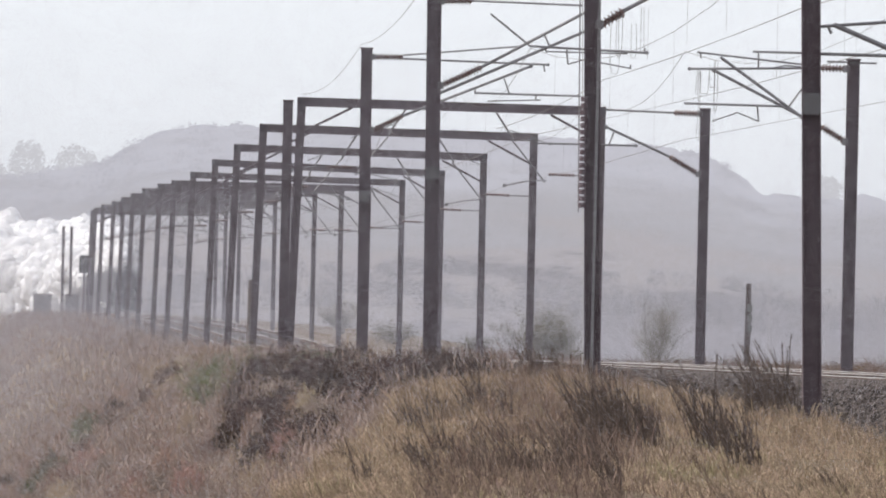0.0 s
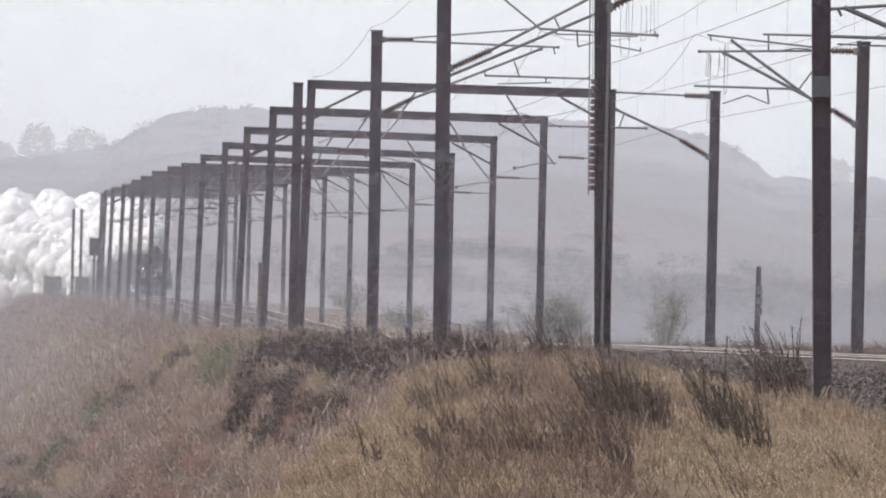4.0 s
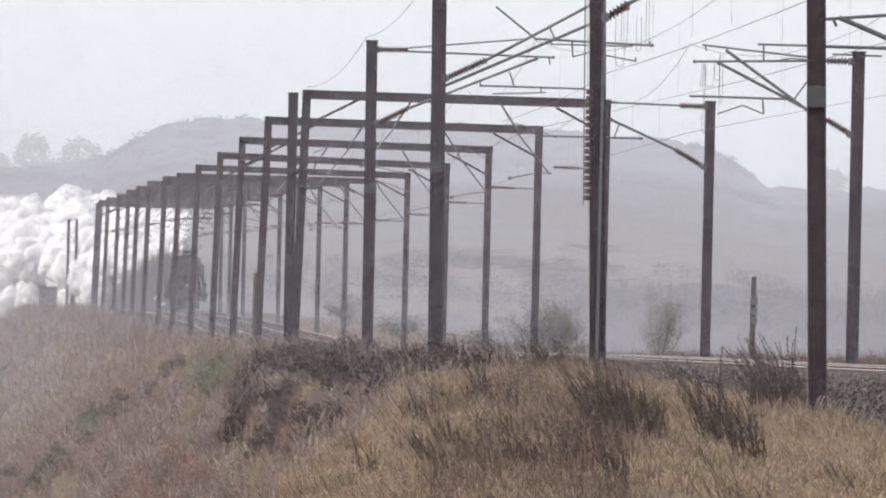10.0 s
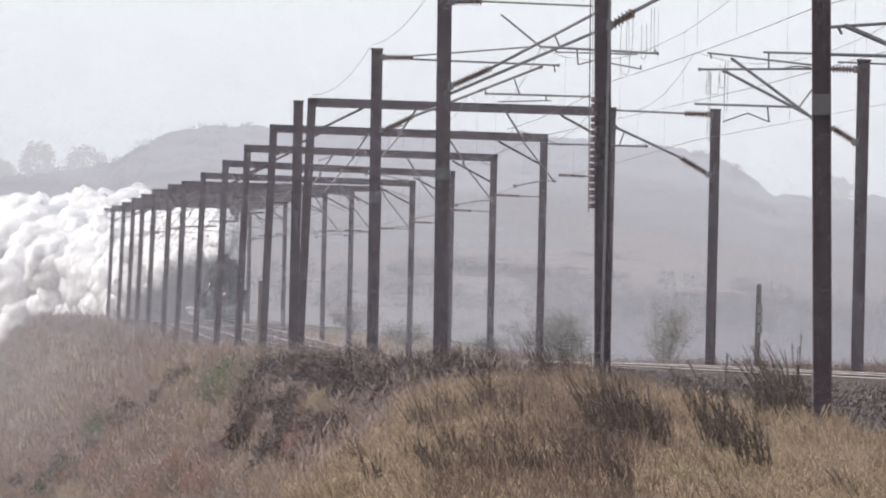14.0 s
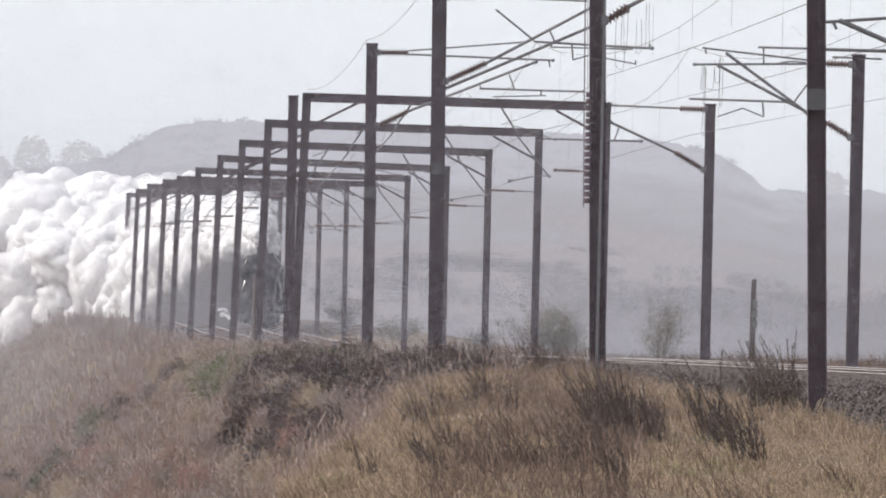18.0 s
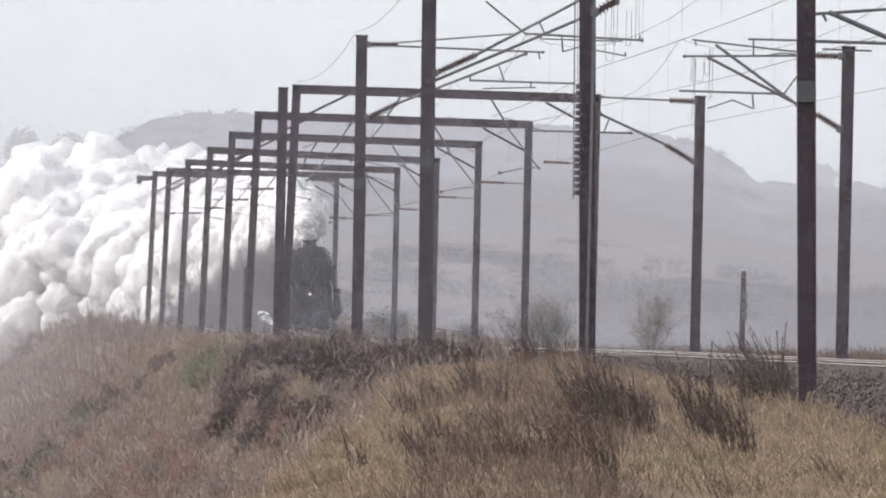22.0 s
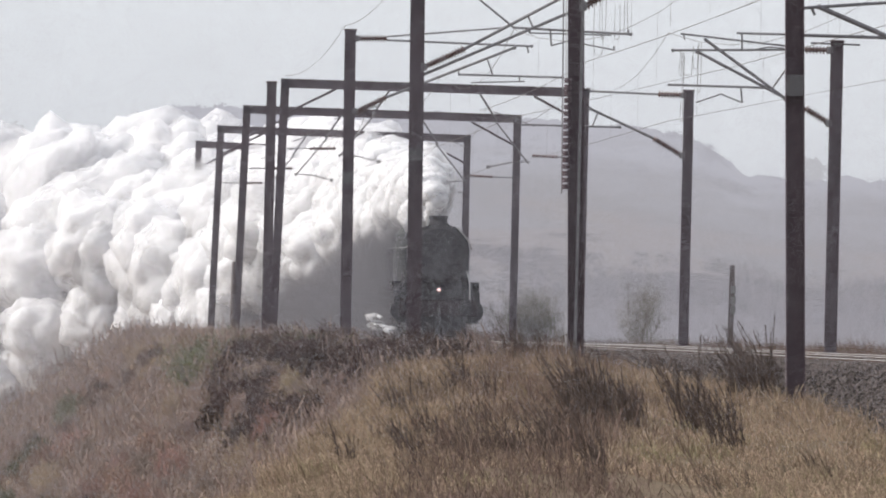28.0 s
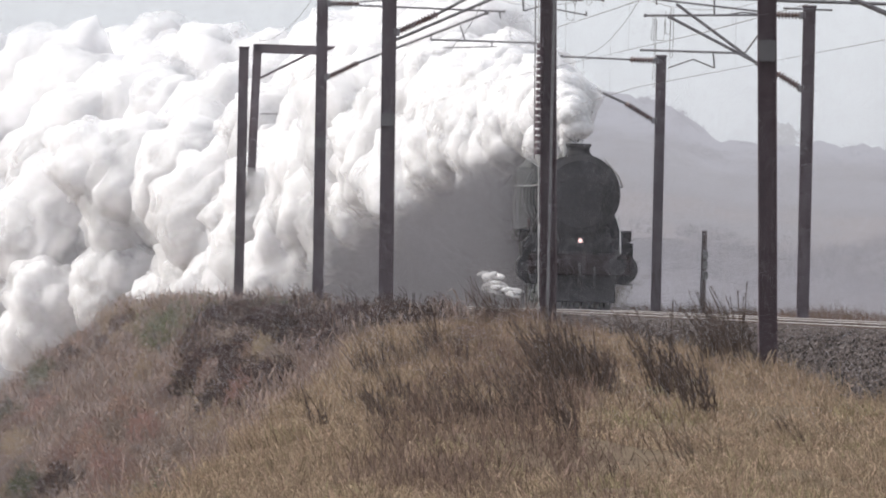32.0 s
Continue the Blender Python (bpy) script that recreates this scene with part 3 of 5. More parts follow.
mast(6.94, 370, -0.9, 6.43, 0.255, 0.0, ARMS_R1, "grey steel mast on the far side of the tracks")
mast(9.24, 320, -0.9, 6.78, 0.275, 0.0, ARMS_R2, "grey steel mast with a crowded double bracket")
mast(-3.98, 400, -0.8, 6.89, 0.265, 0.0, [], "plain dark steel mast beside the first portal")
for k in range(4):      # beyond the camera's side, the row goes on
    yy = 140 - 50 * k
    mast(left_line(yy), yy, -1.3, 7.4, 0.25, 0.0, [], "dark steel overhead line mast behind the camera")


def balance_weights():
    part("weight_rod", tube((-0.14, -0.1, 2.7), (-0.2, -0.1, 7.3), 0.012), GALV, MAST_C)
    for k in range(17):
        bm = tube((-0.075, -0.12, 2.78 + 0.115 * k), (-0.075, -0.12, 2.78 + 0.115 * k + 0.085), 0.062, 12)
        part("balance_weight", bm, STEEL, MAST_C)
    part("guide_angle", block((0.15, -0.16, 3.2), (0.05, 0.03, 7.8)), GALV, MAST_C)


balance_weights()


# ---- overhead line: portals ----
LEFT_TOP = [7.25, 7.12, 7.05, 7.04, 7.05, 7.16, 7.46, 7.67, 7.83, 8.03, 8.19, 8.37, 8.56, 8.75]
LEFT_X = [-3.74, -5.34, -6.75, -8.17, -9.73, -11.30, -12.76, -14.38, -15.87, -17.32, -18.84, -20.49, -21.98, -23.24]
FALL = [0.08, 0.11, 0.14, 0.22, 0.14, 0.05, 0.05, 0.0, 0.0, 0.0, 0.0, 0.0, 0.0, 0.0]


def portal(k):
    y, x0, zt = FIRST + SPAN * k, LEFT_X[k], LEFT_TOP[k]
    zb = rail_z(y) - 0.75
    x1, z1 = x0 + WIDTH, zt - FALL[k]
    label = "weathered steel portal frame spanning both tracks" if k < 5 else "distant hazy steel portal frame spanning both tracks"
    ob = thing("overhead_line_portal", label, "portal", "overhead line portals", (x0, y, 0))
    for xx, top, lean in ((0, zt, 0.028), (WIDTH, z1, 0.0)):
        bm = h_column(top - zb, 0.24, 0.24, zb)
        for v in bm.verts:
            v.co.x += xx - lean * (top - v.co.z)
        part("leg", bm, STEEL, ob)
        part("base_plate", block((xx - lean * (top - zb), 0, zb + 0.12), (0.5, 0.5, 0.3), 0.03), SLEEPER, ob, "concrete foundation block")
    bm = bmesh.new()
    for dz, h in ((-0.012, 0.024), (-0.248, 0.024)):
        box(bm, (WIDTH / 2, 0, dz), (WIDTH + 0.26, 0.22, h))
    box(bm, (WIDTH / 2, 0, -0.13), (WIDTH + 0.26, 0.03, 0.21))
    for v in bm.verts:
        v.co.z += zt - (v.co.x / WIDTH) * FALL[k] + 0.012
    part("crossbeam", bm, STEEL, ob)
    part("knee_brace", tube((0.1, 0.02, zt - 0.95), (1.45, 0.02, zt - 0.25), 0.035), STEEL, ob)
    part("knee_brace", tube((WIDTH - 0.1, 0.02, z1 - 0.95), (WIDTH - 1.45, 0.02, z1 - 0.25), 0.035), STEEL, ob)
    # each track, told from its own leg: a strut under the beam, a drop bracket, and the registration arm with its insulator
    for s, leg, top in ((1, 0.12, zt), (-1, WIDTH - 0.12, z1)):
        def at(d, dz, dy=0.0):
            return (leg + s * d, dy, top - dz)
        part("drop_strut", tube(at(2.88, 0.22), at(2.38, 0.98), 0.03), GALV, ob)
        part("drop_bracket", tube(at(2.45, 0.95), at(1.45, 2.18), 0.024), GALV, ob)
        part("steady_arm", run([at(1.4, 2.12), at(2.0, 2.16), at(2.62, 2.30)], 0.016), GALV, ob)
        part("jumper_bracket", run([at(2.5, 0.72, -0.1), at(1.95, 0.86, -0.1), at(1.3, 1.12, -0.1)], 0.014), GALV, ob)
        part("registration_arm", tube(at(0.0, 1.98), at(0.62, 1.97), 0.02), GALV, ob)
        part("insulator", insulator(at(0.62, 1.97), at(1.36, 1.95), 8, 0.06), CERAMIC, ob, "ribbed brown porcelain insulator")
        part("contact_clip", block(at(2.6, 2.30), (0.10, 0.05, 0.10), 0.01), GALV, ob)
    return ob


for k in range(14):
    portal(k)


# ---- wires ----
def sag(p, q, drop, n=7):
    p, q = Vector(p), Vector(q)
    return [p.lerp(q, i / n) + Vector((0, 0, -4 * drop * (i / n) * (1 - i / n))) for i in range(n + 1)]


def build_wires():
    supports = [(60, 7.0), (125, 7.0), (193, 7.0), (252, 6.9), (320, 6.9), (370, 6.7)] + [(FIRST + SPAN * k, LEFT_TOP[k] - 0.7) for k in range(14)]
    for centre, name in ((left_track, "left"), (right_track, "right")):
        w = thing("overhead_wire", "thin copper catenary and contact wires over a track", "wire", "overhead wires")
        cat, con = [], []
        for i, ((ya, za), (yb, zb)) in enumerate(zip(supports, supports[1:])):
            s = 0.22 if i % 2 else -0.22
            a, b = Vector((centre(ya) + s, ya, za)), Vector((centre(yb) - s, yb, zb))
            pts = sag(a, b, 0.75)
            cat += pts[(0 if i == 0 else 1):]
            lo_a, lo_b = Vector((a.x, ya, rail_z(ya) + 4.95)), Vector((b.x, yb, rail_z(yb) + 4.95))
            if i == 0:
                con.append(lo_a)
            con.append(lo_b)
            for j in (2, 4, 6):
                c = pts[j]
                lo = lo_a.lerp(lo_b, j / 7)
                part("dropper", tube(c, lo, 0.002, 3), COPPER, w)
        part("catenary_wire", run(cat, 0.006), COPPER, w)
        part("contact_wire", run(con, 0.006), COPPER, w)
    e = thing("earth_wire", "thin earth wire over the mast tops", "wire")
    part("wire", run(sag((-0.3, 320, 8.15), (-1.85, 370, 7.9), 0.25) + sag((-1.85, 370, 7.9), (-3.74, 415, 7.35), 0.35), 0.007), COPPER, e)
    f = thing("feeder_wire", "slack feeder wire crossing above the masts", "wire")
    line = sag((1.9, 430, 6.7), (4.3, 365, 7.06), 0.12) + sag((4.3, 365, 7.06), (7.2, 285, 7.10), 0.06)[1:] + sag((7.2, 285, 7.10), (12.4, 150, 7.18), 0.2)[1:]
    part("wire", run(line, 0.009), COPPER, f)
    for x, y in ((5.56, 320), (6.12, 305), (4.95, 337)):
        part("dropper", tube((x, y, 7.05), (x, y, 8.2), 0.003, 4), COPPER, f)
    # slack jumper loops: narrow hanging bights
    for x, w, z, h in ((3.93, 0.16, 7.65, 1.35), (4.02, 0.10, 7.70, 1.05), (4.33, 0.09, 7.40, 0.75), (4.52, 0.05, 7.75, 0.95), (5.73, 0.05, 6.45, 0.55), (5.78, 0.04, 6.40, 1.50), (5.90, 0.14, 6.33, 0.42), (6.14, 0.06, 6.62, 1.08), (6.06, 0.08, 6.55, 0.50)):
        j = thing("jumper_loop", "slack looped jumper cable hanging from a bracket", "wire", "jumper loops")
        pts = []
        for i in range(17):
            a = i / 16
            side = (a - 0.5) * 2
            pts.append((x + w * side * (1 - 0.5 * abs(side) ** 3) + 0.03 * noise.noise((a * 5, x * 9, z)), 316 + 0.1 * math.sin(a * 7 + x), z - h * (1 - abs(side) ** 4) ** 0.7))
        part("cable", run(pts, 0.0055), COPPER, j)


build_wires()


# ---- small lineside things ----
def timber_post(x, y, top, z0, r, label, board=False):
    ob = thing("lineside_post", label, "post", "", (x, y, 0))
    bm = bmesh.new()
    bar(bm, (0, 0, z0), (0.02, 0, top), r, 7, r * 0.8)
    part("pole", bm, WOOD, ob)
    if board:
        for k in range(3):
            part("marker_plate", block((0.05, -r - 0.01, top - 0.62 - 0.26 * k), (0.14, 0.02, 0.2), 0.004), MARKER, ob, "pale worn marker plate")
    return ob


timber_post(8.13, 370, 2.03, -0.7, 0.085, "weathered timber post with pale marker plates", True)
timber_post(-5.42, 440, 2.10, -0.6, 0.075, "leaning weathered timber post beside the track")


def signal(x, y):
    z = rail_z(y)
    ob = thing("railway_signal", "distant dark signal post with a black head", "signal", "", (x, y, z - 0.7))
    part("post", tube((0, 0, 0), (0, 0, 4.4), 0.09, 8), STEEL, ob)
    part("head", block((0, -0.1, 4.3), (0.75, 0.3, 1.3), 0.08), BLACK, ob)
    part("platform", block((0, 0, 3.3), (0.9, 0.6, 0.06)), STEEL, ob)
    part("ladder", run([(0.2, 0.3, 0), (0.2, 0.2, 3.4)], 0.03), STEEL, ob)


signal(-24.9, 1050)
for dx, h in ((-26.33, 7.89), (-25.75, 7.9)):
    mast(dx, 1045, 0.6, h, 0.2, 0.0, [], "distant slim steel mast beyond the portals")
for cx, w in ((-27.6, 1.3), (-25.5, 1.0)):
    cb = thing("relay_cabinet", "grey steel lineside cabinet", "cabinet", "lineside cabinets", (cx, 1040, rail_z(1040) - 0.6))
    part("body", block((0, 0, 0.95), (w, 0.6, 1.9), 0.04), GALV, cb)
    part("door", block((0, -0.315, 0.95), (w * 0.9, 0.02, 1.7), 0.005), GALV, cb)
    part("roof", block((0, 0, 1.95), (w * 1.1, 0.75, 0.08), 0.02), STEEL, cb)
for x, y, h in ((13.2, 1380, 7.4), (20.0, 1400, 7.2), (32.6, 1390, 8.0), (1.4, 1410, 7.6)):
    p = thing("telegraph_pole", "faint timber telegraph pole in a misty field", "pole", "telegraph poles", (x, y, -9.0))
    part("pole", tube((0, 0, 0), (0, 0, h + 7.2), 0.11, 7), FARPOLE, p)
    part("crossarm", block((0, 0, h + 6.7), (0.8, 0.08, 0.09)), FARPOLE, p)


# ---- the hill behind ----
HILL_LINE = [(-1500, 14), (-400, 18), (-120, 22), (-67, 23.3), (-49, 26.3), (-47.5, 27.1), (-43, 30.3), (-36.3, 32.1), (-28.6, 32.1), (-15.7, 31.7), (1.4, 31.6),
             (18.5, 31.6), (29.6, 30.6), (39.8, 29.9), (43.3, 28.4), (46.7, 25.9), (50.5, 23.7), (58.7, 23.4), (67, 23.2), (120, 22), (400, 17), (1500, 14)]


def hill_height(x):
    for (xa, za), (xb, zb) in zip(HILL_LINE, HILL_LINE[1:]):
        if xa <= x <= xb:
            return za + (zb - za) * (x - xa) / (xb - xa)
    return 14.0


def build_hill():
    xs = [-1500, -800, -400, -250, -160, -120, -100] + [-90 + 0.5 * i for i in range(361)] + [100, 120, 160, 250, 400, 800, 1500]
    verts, faces = [], []
    rows = 26
    for j in range(rows + 1):
        v = j / rows
        for x in xs:
            zt = hill_height(x)
            y = 1420 + 780 * v
            z = -9.5 + (zt + 9.5) * (v ** 0.7)
            if v > 0.55:
                z += (1.7 * abs(noise.noise((x * 0.16, v * 9, 1))) + 0.8 * abs(noise.noise((x * 0.45, v * 20, 4))) + 0.35 * abs(noise.noise((x * 1.2, v * 30, 4))) - 0.6) * (v - 0.55) * 2
            verts.append((x * (0.75 + 0.25 * v), y, z))
    w = len(xs)
    for j in range(rows):
        for i in range(w - 1):
            a = j * w + i
            faces.append((a, a + 1, a + w + 1, a + w))
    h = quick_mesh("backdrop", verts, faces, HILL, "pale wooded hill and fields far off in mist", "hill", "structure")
    h.data.polygons.foreach_set("use_smooth", [True] * len(faces))


build_hill()


# ---- plants ----


def blades(name, spots, per, height, width, spread, lean, mat, label, category, curl=0.5, lift=0.0, wind=0.22):
    """Tufts of bent tapering blades, all in one mesh. spots: (x, y, z, size) for each tuft."""
    spots = np.array(spots)
    n = len(spots) * per
    base = np.repeat(spots[:, :3], per, axis=0)
    size = np.repeat(spots[:, 3], per)
    ang = rng.uniform(0, 2 * np.pi, n)
    rad = spread * np.sqrt(rng.uniform(0, 1, n)) * size
    base = base + np.stack([rad * np.cos(ang), rad * np.sin(ang) * 1.3, -0.04 + lift * rng.uniform(0, 1, n) ** 1.3 * size], 1)
    h = height * size * rng.uniform(0.45, 1.0, n)
    w = width * rng.uniform(0.6, 1.3, n)
    la = rng.uniform(0, 2 * np.pi, n)
    lm = lean * rng.uniform(0.1, 1.0, n) * h
    dv = np.stack([lm * np.cos(la) - wind * h, lm * np.sin(la), np.zeros(n)], 1)
    wa = rng.normal(0, 0.7, n)
    wv = np.stack([np.cos(wa), np.sin(wa), np.zeros(n)], 1) * w[:, None] / 2
    up = np.zeros((n, 3))
    up[:, 2] = h
    mid = base + up * 0.6 + dv * 0.5 * (1 - curl) * 1.4
    tip = base + up * np.maximum(0.25, 1 - 0.42 * lm / h)[:, None] + dv * 0.85
    v = np.empty((n, 5, 3))
    v[:, 0], v[:, 1] = base - wv, base + wv
    v[:, 2], v[:, 3] = mid + wv * 0.8, mid - wv * 0.8
    v[:, 4] = tip
    idx = np.arange(n)[:, None] * 5
    me = bpy.data.meshes.new(name)
    me.vertices.add(n * 5)
    me.vertices.foreach_set("co", v.ravel())
    loops = np.concatenate([idx + np.array([[0, 1, 2, 3]]), idx + np.array([[3, 2, 4]])], 1)
    me.loops.add(n * 7)
    me.loops.foreach_set("vertex_index", loops.ravel().astype(np.int32))
    me.polygons.add(n * 2)
    starts = np.stack([np.arange(n) * 7, np.arange(n) * 7 + 4], 1).ravel()
    me.polygons.foreach_set("loop_start", starts.astype(np.int32))
    me.update()
    me.validate()
    me.materials.append(mat)
    return tagged(new(name, me), label, category, "", "stuff")


def spots_in(n, y0, y1, o0, o1, size=(0.7, 1.2), keep=None, seed=1, power=1.0):
    """Random tufts between two distances and two offsets from the mast row."""
    r = random.Random(seed)
    out = []
    while len(out) < n:
        y = y0 + (y1 - y0) * r.random() ** power
        o = r.uniform(o0, o1)
        x = left_line(y) + o
        if keep is not None and not keep(x, y, o, r):
            continue
        out.append((x, y, ground_z(x, y), r.uniform(*size) * (1 + 0.7 * noise.noise((x * 1.9, y * 0.45, 40)))))
    return out


def patch(x, y, s=0.25, seed=0.0):
    return noise.noise((x * s, y * s * 0.4, 20 + seed))


def on_knoll(x, y, o, r):
    return o > knoll_edge(y) + 0.1 and (o < -0.2 or y < 212)


def near_edge(y, o, r, w):
    """True on the knoll's rim, with a ragged inner limit."""
    d = o - knoll_edge(y)
    return 0.0 < d < w * (0.6 + 0.4 * r.random())


# the knoll: straw on its rim and its near end, russet stems and greener grass between
blades("tan_grass", spots_in(6600, 106, 262, -12, 4.5, (0.5, 1.3), lambda x, y, o, r: on_knoll(x, y, o, r) and patch(x, y) > -0.3, 11), 28, 0.30, 0.010, 0.20, 2.2,
       TAN, "dry tan tussock grass covering the knoll", "grass")
blades("tan_grass", spots_in(1900, 112, 262, -12, 2.5, (0.8, 1.4), lambda x, y, o, r: near_edge(y, o, r, 1.5), 51), 28, 0.30, 0.010, 0.22, 2.0,
       TAN, "long straw-coloured grass along the rim of the knoll", "grass")
blades("olive_grass", spots_in(550, 112, 205, -12, 4, (0.6, 1.2), lambda x, y, o, r: on_knoll(x, y, o, r) and (near_edge(y, o, r, 1.3) and y < 165 or patch(x, y, 0.5, 12) > 0.22), 52), 24, 0.30, 0.010, 0.24, 1.4,
       OLIVE, "yellow-green grass among the dry tussocks", "grass")
blades("russet_stems", spots_in(720, 118, 258, -9, 3.5, (0.6, 1.15), lambda x, y, o, r: on_knoll(x, y, o, r) and o > knoll_edge(y) + 1.2 + r.uniform(0, 0.8) and x < y * (0.0165 + r.uniform(-0.008, 0.003)) and patch(x, y, 0.8, 3) > 0.10, 19), 30, 0.26, 0.008, 0.22, 1.5,
       RUSSET, "russet dead stems standing among the tussocks", "scrub", lift=0.35)
blades("tan_grass", spots_in(800, 262, 520, -4, 0.2, (0.6, 1.1), lambda x, y, o, r: patch(x, y, 0.2, 5) > 0.15 and (y > 345 or o > -0.5), 12), 16, 0.45, 0.02, 0.3, 0.8,
       TAN, "pale dry grass patches on the embankment shoulder", "grass")
blades("verge_grass", spots_in(4200, 255, 620, 8.7, 14, (0.5, 1.25), None, 13), 16, 0.55, 0.018, 0.3, 0.8,
       RUSSET, "brown dry grass along the far verge of the track", "grass")
blades("tan_grass", spots_in(900, 172, 244, -1.6, 0.45, (0.7, 1.3), lambda x, y, o, r: o < 0.45 - 0.9 * smooth(205, 240, y), 53), 24, 0.42, 0.010, 0.22, 1.5,
       TAN, "dry grass grown over the foot of the ballast", "grass")
# the embankment
blades("brown_scrub", spots_in(3000, 262, 470, -9.5, -0.5, (0.6, 1.25), lambda x, y, o, r: patch(x, y, 0.2, 5) < 0.28 and o > -7.5 and not (y < 305 and o > -4.6 and r.random() < 0.4), 14), 28, 0.34, 0.016, 0.42, 1.7,
       BRAMBLE, "brown dead willowherb and bramble scrub on the bank", "scrub", lift=0.5)
blades("brown_scrub", spots_in(2600, 470, 1050, -14, -0.6, (0.7, 1.3), None, 15), 16, 0.5, 0.03, 0.6, 1.0,
       BRAMBLE, "brown scrub on the far embankment", "scrub", lift=0.5)
blades("bank_grass", spots_in(2600, 262, 520, -20, -5.0, (0.6, 1.2), lambda x, y, o, r: patch(x, y, 0.16, 9) < 0.2, 16), 24, 0.36, 0.02, 0.5, 1.7,
       BRAMBLE, "matted brown grass on the embankment slope", "grass", lift=0.3)
blades("bank_grass", spots_in(1500, 262, 460, -22, -5.0, (0.5, 1.1), lambda x, y, o, r: patch(x, y, 0.16, 9) > 0.1, 17), 22, 0.36, 0.018, 0.5, 1.7,
       SCRUB, "faded grass patches on the embankment slope", "grass", lift=0.3)
blades("bank_grass", spots_in(2200, 108, 266, -24, -2.0, (0.6, 1.2), lambda x, y, o, r: o < knoll_edge(y) - 0.3, 43), 26, 0.36, 0.014, 0.45, 1.7,
       BRAMBLE, "rank brown growth in the hollow below the knoll", "grass", lift=0.5)


def scrub_mound(seed, mat, label):
    """A rounded mass of bramble and dead stems: arching canes and a ragged skin of small leaves, about a metre across."""
    r = random.Random(seed)
    ob = thing("bramble_bush", label, "bush", "bramble bushes")
    canes = bmesh.new()
    for k in range(12):
        a = r.uniform(0, 6.28)
        rad, h = r.uniform(0.1, 0.5), r.uniform(0.6, 1.05)
        p = [Vector((rad * f * math.cos(a) - 0.1 * f * f, rad * f * math.sin(a), h * (1 - (1 - f) ** 2))) for f in (0.0, 0.35, 0.7, 1.0)]
        for u, v in zip(p, p[1:]):
            bar(canes, u, v, 0.006, 3, 0.004)
    tagged(part("cane", canes, mat, ob), kind="stuff")
    n = 2600
    g = np.random.default_rng(seed)
    d = g.normal(0, 1, (n, 3))
    d /= np.linalg.norm(d, axis=1)[:, None]
    d[:, 2] = np.abs(d[:, 2])
    lump = np.array([0.72 + 0.55 * abs(noise.noise((q[0] * 2.2 + seed, q[1] * 2.2, q[2] * 2.2))) for q in d])
    c = d * (lump * g.uniform(0.45, 1.0, n) ** 0.5)[:, None] * np.array([0.52, 0.52, 0.95])
    c[:, 0] -= 0.12 * c[:, 2]
    t = g.normal(0, 1, (n, 3)) * np.array([0.5, 0.5, 0.7]) + np.array([-0.3, 0, 1.1])
    t *= (g.uniform(0.03, 0.10, n) / np.linalg.norm(t, axis=1))[:, None]
    w = np.cross(t, g.normal(0, 1, (n, 3)))
    w *= (g.uniform(0.004, 0.010, n) / np.linalg.norm(w, axis=1))[:, None]
    v = np.stack([c - w, c + w, c + t * 0.6 + w, c + t], 1).reshape(-1, 3)
    v[:, 2] = np.maximum(v[:, 2], 0.0)
    me = bpy.data.meshes.new("leaf_mass")
    me.from_pydata(v.tolist(), [], np.arange(n * 4).reshape(-1, 4).tolist())
    me.materials.append(mat)
    leaf = tagged(new("leaf_mass", me), kind="stuff")
    leaf.parent = ob
    return ob


